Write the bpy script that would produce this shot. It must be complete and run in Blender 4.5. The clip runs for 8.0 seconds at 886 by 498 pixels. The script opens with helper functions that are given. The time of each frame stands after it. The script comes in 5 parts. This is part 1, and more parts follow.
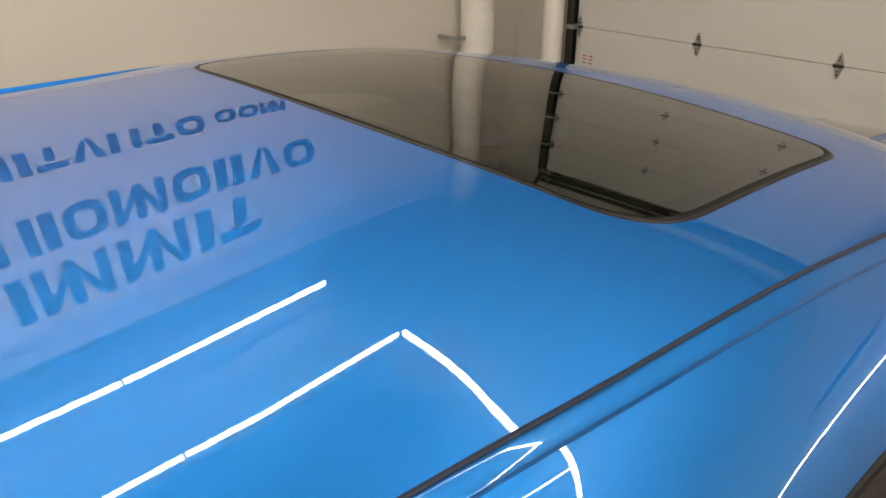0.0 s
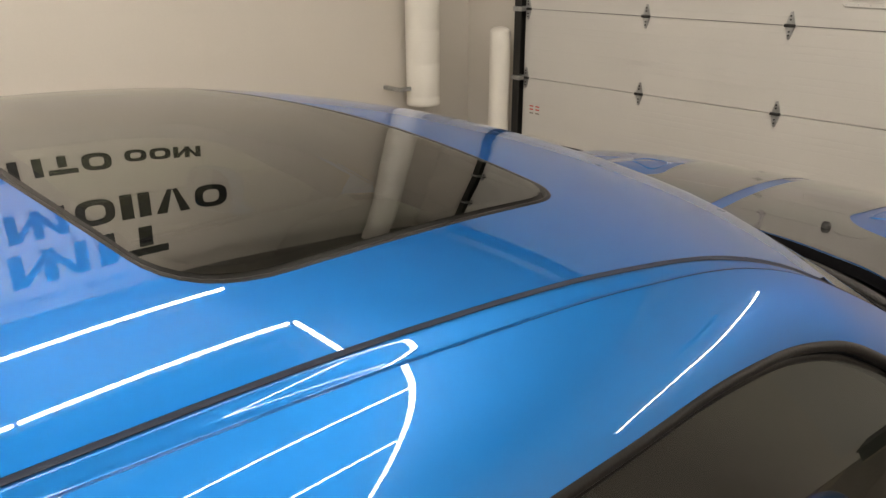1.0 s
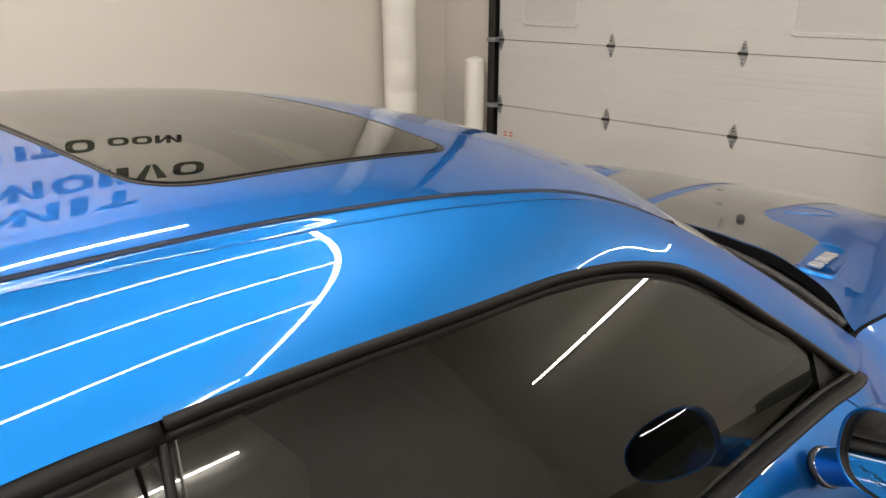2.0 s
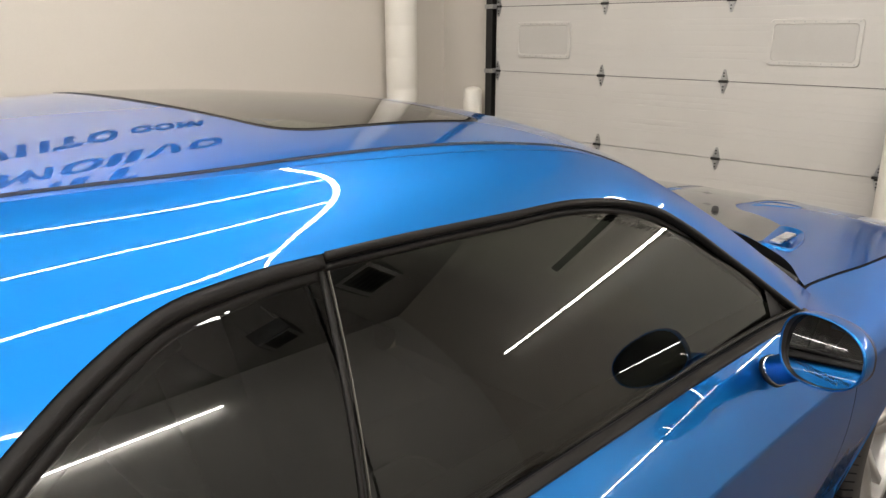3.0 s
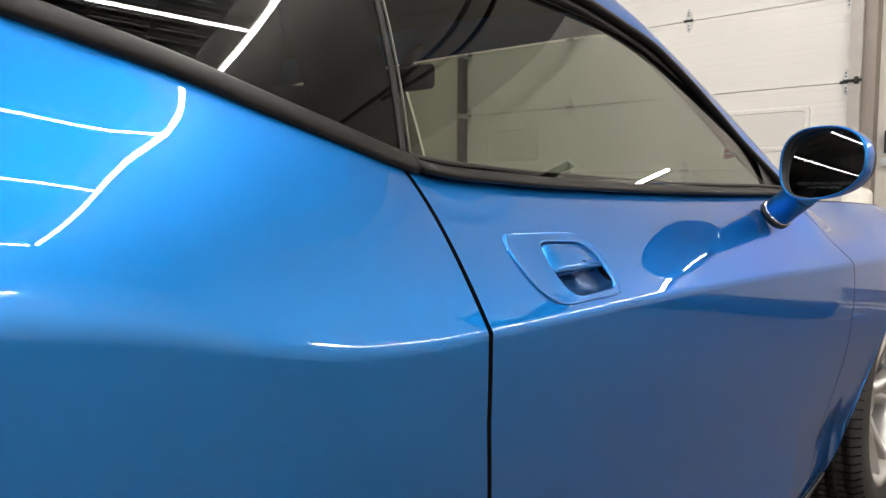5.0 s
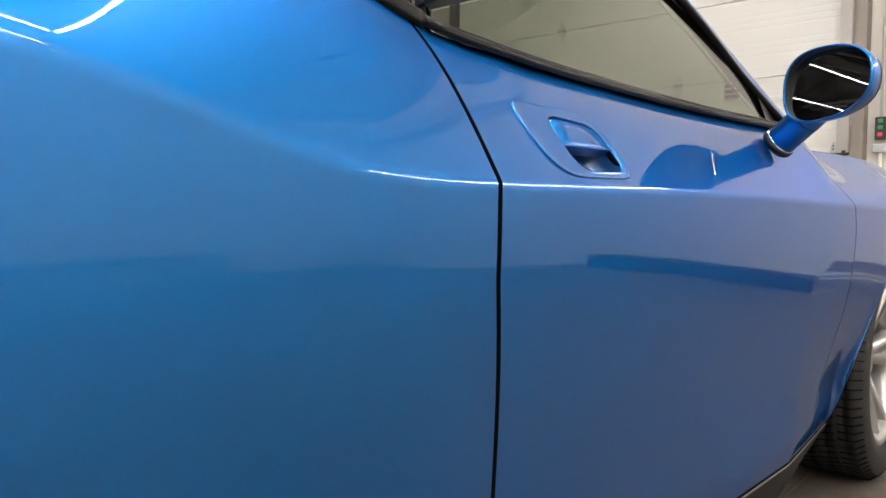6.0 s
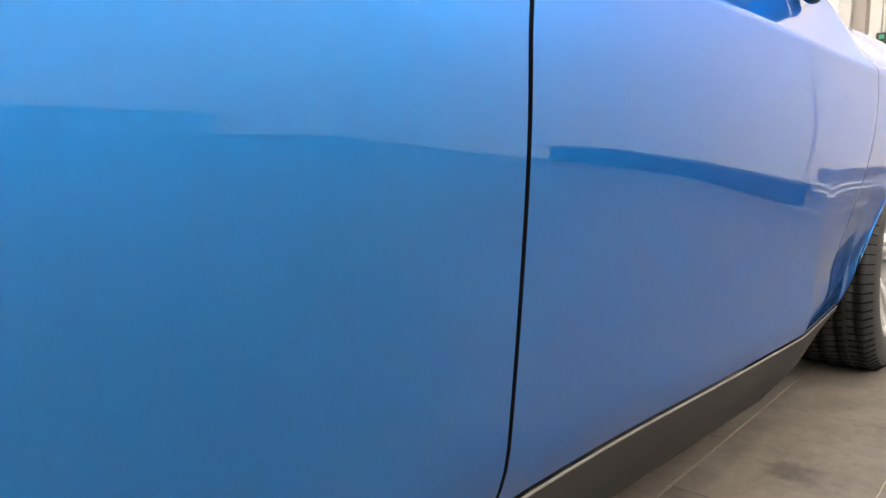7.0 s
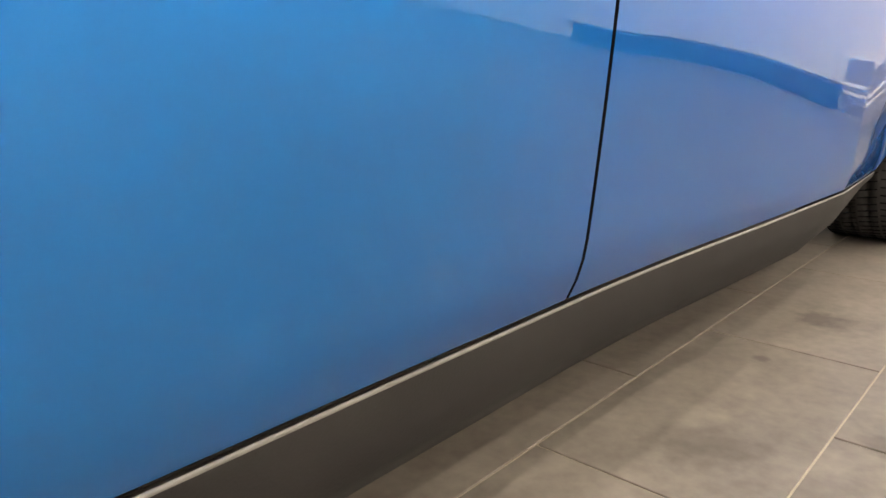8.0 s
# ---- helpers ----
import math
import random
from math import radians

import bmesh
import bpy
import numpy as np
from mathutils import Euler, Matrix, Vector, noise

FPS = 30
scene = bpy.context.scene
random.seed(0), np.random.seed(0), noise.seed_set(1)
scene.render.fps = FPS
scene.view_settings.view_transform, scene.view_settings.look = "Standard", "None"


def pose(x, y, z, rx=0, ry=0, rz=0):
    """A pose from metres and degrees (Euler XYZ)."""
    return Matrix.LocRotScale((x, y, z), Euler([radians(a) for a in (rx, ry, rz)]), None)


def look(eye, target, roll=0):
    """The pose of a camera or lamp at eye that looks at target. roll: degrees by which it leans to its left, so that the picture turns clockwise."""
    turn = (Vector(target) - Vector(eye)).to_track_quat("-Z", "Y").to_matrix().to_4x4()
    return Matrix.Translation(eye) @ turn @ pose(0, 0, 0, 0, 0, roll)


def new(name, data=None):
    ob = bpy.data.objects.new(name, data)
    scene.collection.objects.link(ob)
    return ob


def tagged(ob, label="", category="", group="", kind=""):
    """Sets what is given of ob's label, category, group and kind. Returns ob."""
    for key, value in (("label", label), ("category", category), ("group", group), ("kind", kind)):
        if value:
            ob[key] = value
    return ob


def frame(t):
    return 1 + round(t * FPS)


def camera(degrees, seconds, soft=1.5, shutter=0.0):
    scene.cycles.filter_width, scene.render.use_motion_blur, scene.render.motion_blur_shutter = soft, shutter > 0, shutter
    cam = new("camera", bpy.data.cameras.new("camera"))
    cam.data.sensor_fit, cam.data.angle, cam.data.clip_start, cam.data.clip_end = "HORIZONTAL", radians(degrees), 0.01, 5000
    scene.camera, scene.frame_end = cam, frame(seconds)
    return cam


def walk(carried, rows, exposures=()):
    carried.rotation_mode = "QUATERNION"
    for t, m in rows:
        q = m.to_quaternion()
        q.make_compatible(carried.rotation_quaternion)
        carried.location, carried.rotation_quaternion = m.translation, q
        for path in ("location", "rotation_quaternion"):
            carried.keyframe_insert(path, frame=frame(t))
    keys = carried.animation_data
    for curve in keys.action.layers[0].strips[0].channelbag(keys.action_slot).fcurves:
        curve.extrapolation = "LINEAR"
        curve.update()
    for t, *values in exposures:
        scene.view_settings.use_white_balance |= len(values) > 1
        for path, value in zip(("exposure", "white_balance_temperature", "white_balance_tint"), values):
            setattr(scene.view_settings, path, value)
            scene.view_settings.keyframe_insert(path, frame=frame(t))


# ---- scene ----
cam = camera(62.2, 8.0)

PATH = [
    (0, (-0.441, -0.76, 1.74), (0.774, 0.563, 0.861), -0.1),
    (0.5, (-0.199, -0.783, 1.707), (1.046, 0.544, 0.875), -0.3),
    (1, (-0.071, -0.907, 1.681), (1.208, 0.434, 0.93), -0.2),
    (1.5, (-0.048, -1.043, 1.638), (1.254, 0.302, 0.933), -0.2),
    (1.7, (-0.075, -1.077, 1.643), (1.239, 0.263, 0.951), -0.1),
    (2.8, (-0.437, -1.335, 1.61), (0.913, 0.019, 1.024), -0.2),
    (3, (-0.471, -1.349, 1.593), (0.89, 0.0, 1.021), -0.1),
    (3.5, (-0.486, -1.382, 1.505), (0.896, -0.034, 0.982), -0.0),
    (4, (-0.541, -1.369, 1.35), (0.882, -0.023, 0.943), 0.1),
    (4.5, (-0.59, -1.371, 1.13), (0.876, -0.028, 0.909), 0.3),
    (5.8, (-0.607, -1.361, 0.840), (0.809, -0.098, 0.732), 0.5),
    (6, (-0.598, -1.345, 0.814), (0.828, -0.095, 0.702), 0.4),
    (6.5, (-0.569, -1.302, 0.725), (0.874, -0.075, 0.579), 0.3),
    (7, (-0.563, -1.273, 0.644), (0.876, -0.057, 0.394), 0.1),
    (7.5, (-0.629, -1.296, 0.616), (0.772, -0.073, 0.227), 0.0),
    (8, (-0.671, -1.266, 0.542), (0.709, -0.053, 0.060), 0.3),
]
walk(cam, [(t, look(eye, target, roll)) for t, eye, target, roll in PATH],
     exposures=[(0, -0.12, 7050, 10), (1, -0.04, 6950, 10), (1.5, 0.09, 6650, 10), (3, 0.22, 6450, 10), (4, 0.46, 6350, 10), (4.5, 0.56, 6300, 10), (6, 0.60, 6300, 10), (6.5, 0.83, 6300, 10), (7, 1.50, 6350, 10), (7.5, 1.55, 6500, 10), (8, 1.76, 6700, 10)])

# ---- world and light ----
world = bpy.data.worlds.new("hall_dark")
scene.world = world
world.use_nodes = True
world.node_tree.nodes["Background"].inputs[0].default_value = (0.02, 0.02, 0.02, 1)
world.node_tree.nodes["Background"].inputs[1].default_value = 0.3
TUBE_STRENGTH = 62.0
CEILING = 4.75
TUBE_Z = 4.5


# ---- materials ----
def nodes_of(name):
    m = bpy.data.materials.new(name)
    m.use_nodes = True
    return m, m.node_tree.nodes, m.node_tree.links, m.node_tree.nodes["Principled BSDF"]


def surface(name, color, rough=0.5, metal=0.0, vary=0.08, scale=6.0, fine=120.0, bump=0.02, coat=0.0, coat_rough=0.03, ior=1.5, dist=0.002, per_object=0.0, spread=0.1):
    """A painted or plain surface with two scales of variation in colour, gloss and relief."""
    m, n, l, p = nodes_of(name)
    geo = n.new("ShaderNodeTexCoord")
    big, small = n.new("ShaderNodeTexNoise"), n.new("ShaderNodeTexNoise")
    big.inputs["Scale"].default_value, small.inputs["Scale"].default_value = scale, fine
    big.inputs["Detail"].default_value, small.inputs["Detail"].default_value = 5, 3
    for k in (big, small):
        l.new(geo.outputs["Object"], k.inputs["Vector"])
    mixv = n.new("ShaderNodeMath")
    mixv.operation = "MULTIPLY_ADD"
    mixv.inputs[1].default_value, mixv.inputs[2].default_value = 0.35, 0.0
    l.new(small.outputs["Fac"], mixv.inputs[0])
    add = n.new("ShaderNodeMath")
    add.operation = "MULTIPLY_ADD"
    add.inputs[1].default_value = 0.65
    l.new(big.outputs["Fac"], add.inputs[0])
    l.new(mixv.outputs[0], add.inputs[2])
    ramp = n.new("ShaderNodeMapRange")
    ramp.inputs["From Min"].default_value, ramp.inputs["From Max"].default_value = 0.3, 0.7
    ramp.inputs["To Min"].default_value, ramp.inputs["To Max"].default_value = 1 - vary, 1 + vary
    l.new(add.outputs[0], ramp.inputs["Value"])
    scale_c = n.new("ShaderNodeVectorMath")
    scale_c.operation = "SCALE"
    scale_c.inputs[0].default_value = color
    value = ramp.outputs[0]
    if per_object:
        info = n.new("ShaderNodeObjectInfo")
        r2 = n.new("ShaderNodeMapRange")
        r2.inputs["To Min"].default_value, r2.inputs["To Max"].default_value = 1 - per_object, 1 + per_object
        l.new(info.outputs["Random"], r2.inputs["Value"])
        mul = n.new("ShaderNodeMath")
        mul.operation = "MULTIPLY"
        l.new(value, mul.inputs[0])
        l.new(r2.outputs[0], mul.inputs[1])
        value = mul.outputs[0]
    l.new(value, scale_c.inputs["Scale"])
    l.new(scale_c.outputs[0], p.inputs["Base Color"])
    rr = n.new("ShaderNodeMapRange")
    rr.inputs["To Min"].default_value, rr.inputs["To Max"].default_value = rough * (1 - spread), min(1, rough * (1 + spread))
    l.new(big.outputs["Fac"], rr.inputs["Value"])
    l.new(rr.outputs[0], p.inputs["Roughness"])
    if bump:
        b = n.new("ShaderNodeBump")
        b.inputs["Strength"].default_value, b.inputs["Distance"].default_value = bump, dist
        l.new(small.outputs["Fac"], b.inputs["Height"])
        l.new(b.outputs[0], p.inputs["Normal"])
    p.inputs["Metallic"].default_value, p.inputs["IOR"].default_value = metal, ior
    p.inputs["Coat Weight"].default_value, p.inputs["Coat Roughness"].default_value = coat, coat_rough
    return m


def clear_glass(name, tint, ior=1.5, rough=0.0):
    """A tinted pane: what lies behind shows through its tint, and its face mirrors as glass does."""
    m, n, l, p = nodes_of(name)
    n.remove(p)
    out = n["Material Output"]
    tr, gl, fr, mix = n.new("ShaderNodeBsdfTransparent"), n.new("ShaderNodeBsdfGlossy"), n.new("ShaderNodeFresnel"), n.new("ShaderNodeMixShader")
    tr.inputs["Color"].default_value = (*tint, 1)
    gl.inputs["Roughness"].default_value = rough
    gl.inputs["Color"].default_value = (1, 1, 1, 1)
    fr.inputs["IOR"].default_value = ior
    l.new(fr.outputs[0], mix.inputs[0])
    l.new(tr.outputs[0], mix.inputs[1])
    l.new(gl.outputs[0], mix.inputs[2])
    l.new(mix.outputs[0], out.inputs["Surface"])
    return m


def glow(name, color, strength):
    m, n, l, p = nodes_of(name)
    p.inputs["Base Color"].default_value = (0.8, 0.8, 0.8, 1)
    p.inputs["Emission Color"].default_value = (*color, 1)
    p.inputs["Emission Strength"].default_value = strength
    return m


BLUE = surface("blue_metallic_paint", (0.010, 0.163, 0.488), 0.42, 0.90, 0.03, 1.5, 900, 0.0, 1.0, 0.0)
BLUE.node_tree.nodes["Principled BSDF"].inputs["Specular Tint"].default_value = (0.05, 0.20, 0.58, 1)
# the body blue, darkened: the handle cup's shade put into the colour
CUP = surface("deep_blue_paint", (0.006, 0.065, 0.21), 0.45, 0.4, 0.05, 6, 400, 0.0, 0.6, 0.05)
STRIPE = surface("black_gloss_stripe", (0.012, 0.011, 0.010), 0.25, 0.0, 0.1, 2, 400, 0.0, 1.0, 0.03)
RUBBER = surface("black_rubber_trim", (0.009, 0.008, 0.0075), 0.40, 0.0, 0.2, 9, 260, 0.12)
RUBBER.node_tree.nodes["Principled BSDF"].inputs["Specular IOR Level"].default_value = 0.2
PLASTIC = surface("black_plastic", (0.012, 0.011, 0.011), 0.5, 0.0, 0.2, 9, 300, 0.15)
DARK = surface("dark_gap", (0.004, 0.004, 0.005), 0.8, 0.0, 0.1)
DARK.node_tree.nodes["Principled BSDF"].inputs["Specular IOR Level"].default_value = 0.08
# navy that stands for the shade along the roof joint
JOINT = surface("navy_joint_sealer", (0.003, 0.010, 0.030), 0.6, 0.0, 0.1)
SILL = surface("dark_grey_sill_plastic", (0.009, 0.0072, 0.006), 0.72, 0.0, 0.12, 5, 350, 0.1)
SILL.node_tree.nodes["Principled BSDF"].inputs["Specular IOR Level"].default_value = 0.3
SILL_EDGE = surface("pale_sill_edge", (0.075, 0.068, 0.058), 0.4, 0.0, 0.1, 9, 200, 0.05)
CHROME = surface("chrome", (0.8, 0.8, 0.8), 0.08, 1.0, 0.03)
ALLOY = surface("silver_alloy", (0.42, 0.41, 0.40), 0.32, 0.85, 0.05, 8, 300, 0.03, 0.6)
TYRE = surface("tyre_rubber", (0.016, 0.014, 0.013), 0.7, 0.0, 0.25, 14, 220, 0.25)
CABIN = surface("dark_cabin_trim", (0.014, 0.0133, 0.0127), 0.65, 0.0, 0.2, 7, 260, 0.2)
LINER = surface("dark_headliner", (0.012, 0.011, 0.010), 0.9, 0.0, 0.1, 7, 300, 0.2)
GLASS = clear_glass("dark_tinted_glass", (0.36, 0.365, 0.325), 1.55)
QGLASS = clear_glass("privacy_glass", (0.145, 0.155, 0.13), 1.50)
WSHIELD = clear_glass("green_windscreen_glass", (0.62, 0.70, 0.60), 1.5)
ROOFGLASS = clear_glass("smoked_roof_glass", (0.20, 0.23, 0.155), 1.68)
MIRROR = surface("mirror_glass", (0.42, 0.425, 0.43), 0.01, 1.0, 0.0, bump=0.0, spread=0.0)
WALL = surface("beige_wall_paint", (0.60, 0.56, 0.505), 0.55, 0.0, 0.03, 0.7, 90, 0.08)
WHITEWALL = surface("white_wall_paint", (0.75, 0.73, 0.69), 0.55, 0.0, 0.03, 0.7, 90, 0.08)
DARKWALL = surface("charcoal_wall_paint", (0.014, 0.0135, 0.013), 0.7, 0.0, 0.08, 1.0, 90, 0.08)
SHUTTER = surface("white_steel_door", (0.560, 0.542, 0.512), 0.45, 0.0, 0.03, 1.5, 140, 0.10)
WHITEPLASTIC = surface("white_sleeve_plastic", (0.72, 0.69, 0.63), 0.38, 0.0, 0.04, 3, 100, 0.04)
GALV = surface("galvanised_steel", (0.42, 0.42, 0.42), 0.42, 0.85, 0.25, 30, 160, 0.1)
BLACKSTEEL = surface("black_track_seal", (0.02, 0.019, 0.018), 0.5, 0.2, 0.3, 12, 90, 0.1)
BEAM = surface("brown_grey_steel", (0.20, 0.17, 0.145), 0.5, 0.1, 0.1, 6, 90, 0.05)
TAUPE = surface("taupe_painted_steel", (0.33, 0.305, 0.28), 0.5, 0.0, 0.12, 6, 90, 0.05)
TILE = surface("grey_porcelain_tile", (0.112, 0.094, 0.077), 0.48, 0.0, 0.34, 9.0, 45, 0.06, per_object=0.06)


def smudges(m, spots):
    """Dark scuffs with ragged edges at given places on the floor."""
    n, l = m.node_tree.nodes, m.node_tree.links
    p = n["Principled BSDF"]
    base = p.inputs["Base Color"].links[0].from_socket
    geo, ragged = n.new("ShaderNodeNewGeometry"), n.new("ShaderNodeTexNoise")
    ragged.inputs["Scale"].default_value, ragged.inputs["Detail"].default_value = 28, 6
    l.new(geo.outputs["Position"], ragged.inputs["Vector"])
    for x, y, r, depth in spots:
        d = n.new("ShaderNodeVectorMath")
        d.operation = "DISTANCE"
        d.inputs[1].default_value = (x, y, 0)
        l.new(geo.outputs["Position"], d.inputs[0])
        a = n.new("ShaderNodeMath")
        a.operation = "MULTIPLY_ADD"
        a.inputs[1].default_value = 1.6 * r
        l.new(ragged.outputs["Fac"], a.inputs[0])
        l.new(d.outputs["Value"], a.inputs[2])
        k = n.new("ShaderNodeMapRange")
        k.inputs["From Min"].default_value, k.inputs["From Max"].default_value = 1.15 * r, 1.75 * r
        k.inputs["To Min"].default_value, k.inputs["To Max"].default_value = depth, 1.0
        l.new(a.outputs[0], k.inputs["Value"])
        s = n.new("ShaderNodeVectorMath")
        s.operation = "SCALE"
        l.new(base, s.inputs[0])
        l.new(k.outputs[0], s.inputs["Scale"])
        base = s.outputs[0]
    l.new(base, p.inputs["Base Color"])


TILE.node_tree.nodes["Principled BSDF"].inputs["Specular IOR Level"].default_value = 0.2
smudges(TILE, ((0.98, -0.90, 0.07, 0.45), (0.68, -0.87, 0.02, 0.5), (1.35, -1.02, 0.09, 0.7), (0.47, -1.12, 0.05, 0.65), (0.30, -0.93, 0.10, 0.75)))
GROUT = surface("sand_grout", (0.27, 0.225, 0.17), 0.9, 0.0, 0.15, 8, 200, 0.2)
DECK = surface("dark_steel_deck", (0.74, 0.72, 0.70), 0.6, 0.0, 0.15, 3, 60, 0.05)
CEIL = surface("grey_ceiling_paint", (0.36, 0.345, 0.325), 0.8, 0.0, 0.04, 0.8, 60, 0.05)
TUBE = glow("led_tube", (1.0, 0.95, 0.88), TUBE_STRENGTH)
LETTER = surface("black_letter_board", (0.012, 0.012, 0.012), 0.5)
REDINK = surface("red_print", (0.55, 0.06, 0.05), 0.6)
PAPER = surface("white_label", (0.75, 0.73, 0.70), 0.6)
GREENLIT = surface("green_button", (0.02, 0.22, 0.09), 0.4)
REDBTN = surface("red_button", (0.5, 0.03, 0.03), 0.4)


# ---- mesh helpers ----
def part(name, bm, material, parent=None, label="", smooth=True):
    """Links a bmesh as one mesh object, under a thing or a part."""
    me = bpy.data.meshes.new(name)
    bm.to_mesh(me)
    bm.free()
    me.materials.append(material)
    if smooth:
        for p in me.polygons:
            p.use_smooth = True
    ob = new(name, me)
    if parent:
        ob.parent = parent
    if label:
        tagged(ob, label)
    return ob


def thing(name, label, category, at=(0, 0, 0), group="", kind=""):
    return tagged(new(name), label, category, group, kind) if at == (0, 0, 0) else placed(tagged(new(name), label, category, group, kind), at)


def placed(ob, at):
    ob.location = at
    return ob


def spl(xs, ys):
    """A smooth curve through the given values."""
    xs, ys = np.array(xs, float), np.array(ys, float)
    d = np.diff(ys) / np.diff(xs)
    m = np.empty(len(xs))
    m[0], m[-1] = d[0], d[-1]
    for i in range(1, len(xs) - 1):
        h0, h1 = xs[i] - xs[i - 1], xs[i + 1] - xs[i]
        m[i] = (d[i - 1] * h1 + d[i] * h0) / (h0 + h1)

    def f(x):
        x = min(max(x, xs[0]), xs[-1])
        i = int(min(np.searchsorted(xs, x, side="right") - 1, len(xs) - 2))
        h = xs[i + 1] - xs[i]
        s = (x - xs[i]) / h
        return float(ys[i] * (1 + 2 * s) * (1 - s) ** 2 + ys[i + 1] * s * s * (3 - 2 * s) + h * (m[i] * s * (1 - s) ** 2 - m[i + 1] * s * s * (1 - s)))
    return f


def grid(bm, rows, closed=False):
    """Joins rows of points into a sheet of quads; returns the rows of vertices."""
    vs = [[bm.verts.new(p) for p in r] for r in rows]
    for a, b in zip(vs, vs[1:]):
        k = len(a)
        for i in range(k if closed else k - 1):
            bm.faces.new((a[i], a[(i + 1) % k], b[(i + 1) % k], b[i]))
    return vs


def box(bm, x0, x1, y0, y1, z0, z1, bevel=0.0):
    r = bmesh.ops.create_cube(bm, size=1)
    for v in r["verts"]:
        v.co = Vector((x0 + (v.co.x + 0.5) * (x1 - x0), y0 + (v.co.y + 0.5) * (y1 - y0), z0 + (v.co.z + 0.5) * (z1 - z0)))
    if bevel:
        es = list({e for v in r["verts"] for e in v.link_edges})
        bmesh.ops.bevel(bm, geom=es, offset=bevel, segments=2, affect="EDGES", profile=0.5)


def sweep(bm, pts, wide, tall, up, seg=8, cap=True, power=1.0):
    """A rounded bar along a line of points; up(i) names the way of its height."""
    rings = []
    n = len(pts)
    for i in range(n):
        p = Vector(pts[i])
        t = (Vector(pts[min(i + 1, n - 1)]) - Vector(pts[max(i - 1, 0)])).normalized()
        u = Vector(up(i) if callable(up) else up)
        u = (u - t * u.dot(t)).normalized()
        s = t.cross(u)
        ring = []
        for k in range(seg):
            a = 2 * math.pi * (k + 0.5) / seg
            c, d = math.cos(a), math.sin(a)
            c, d = math.copysign(abs(c) ** power, c), math.copysign(abs(d) ** power, d)
            ring.append(p + s * (wide / 2 * c) + u * (tall / 2 * d))
        rings.append(ring)
    vs = grid(bm, rings, True)
    if cap:
        bm.faces.new(vs[0][::-1])
        bm.faces.new(vs[-1])


def tube(bm, a, b, r, seg=16):
    a, b = Vector(a), Vector(b)
    up = Vector((0, 0, 1)) if abs((b - a).normalized().z) < 0.9 else Vector((1, 0, 0))
    sweep(bm, [a, b], 2 * r, 2 * r, up, seg)


def lathe(bm, profile, centre, axis="y", seg=48):
    """Turns a profile of (radius, offset) round an axis through the centre."""
    cx, cy, cz = centre
    rows = []
    for r, o in profile:
        ring = []
        for k in range(seg):
            a = 2 * math.pi * k / seg
            c, d = r * math.cos(a), r * math.sin(a)
            ring.append((cx + c, cy + o, cz + d) if axis == "y" else (cx + c, cy + d, cz + o) if axis == "z" else (cx + o, cy + c, cz + d))
        rows.append(ring)
    return grid(bm, rows, True)


# ---- hall ----
FRONT, LEFT, RIGHT, BACK = 5.40, 4.45, -6.5, -7.0
DOOR_X, DOOR_L, DOOR_R, DOOR_H = 5.29, 3.61, 0.03, 4.27
SECTION = 0.61


def hall():
    bm = bmesh.new()
    box(bm, FRONT, FRONT + 0.2, DOOR_L, LEFT, 0, CEILING)
    part("wall_front_a", bm, WALL, smooth=False)
    bm = bmesh.new()
    box(bm, FRONT, FRONT + 0.2, RIGHT, DOOR_R, 0, CEILING)
    part("wall_front_b", bm, WALL, smooth=False)
    bm = bmesh.new()
    box(bm, FRONT, FRONT + 0.2, DOOR_R, DOOR_L, DOOR_H, CEILING)
    part("wall_front_c", bm, WALL, smooth=False)
    bm = bmesh.new()
    box(bm, BACK - 0.2, FRONT + 0.2, LEFT, LEFT + 0.2, 0, CEILING)
    part("wall_left", bm, WALL, smooth=False)
    bm = bmesh.new()
    box(bm, BACK - 0.2, FRONT + 0.2, RIGHT - 0.2, RIGHT, 0, CEILING)
    part("wall_right", bm, WHITEWALL, smooth=False)
    bm = bmesh.new()
    box(bm, BACK - 0.2, BACK, RIGHT, LEFT, 0, CEILING)
    part("wall_back", bm, DARKWALL, smooth=False)
    for ob in scene.objects:
        if ob.name.startswith("wall_"):
            tagged(ob, "dark charcoal painted wall of the hall" if ob.name == "wall_back" else "smooth white painted wall of the hall" if ob.name == "wall_right" else "smooth beige painted wall of the hall", "wall", kind="structure")
    # plain painted ceiling, with a dark ribbed deck over the rear bay
    bm = bmesh.new()
    box(bm, BACK - 0.2, FRONT + 0.2, RIGHT - 0.2, LEFT + 0.2, CEILING, CEILING + 0.15)
    tagged(part("ceiling", bm, CEIL, smooth=False), "plain grey painted ceiling of the hall", "ceiling", kind="structure")
    bm = bmesh.new()
    xs = []
    x = -4.2
    while x < 2.2:
        xs += [(x, 0.0), (x + 0.075, 0.0), (x + 0.09, 0.006), (x + 0.135, 0.006)]
        x += 0.15
    grid(bm, [[(x, yy, CEILING - 0.09 + h) for yy, h in xs] for x in (-6.0, 2.1)])
    bmesh.ops.solidify(bm, geom=bm.faces[:], thickness=-0.015)
    tagged(part("ceiling_deck", bm, DECK, smooth=False), "dark ribbed steel deck under the ceiling", "ceiling", kind="structure")


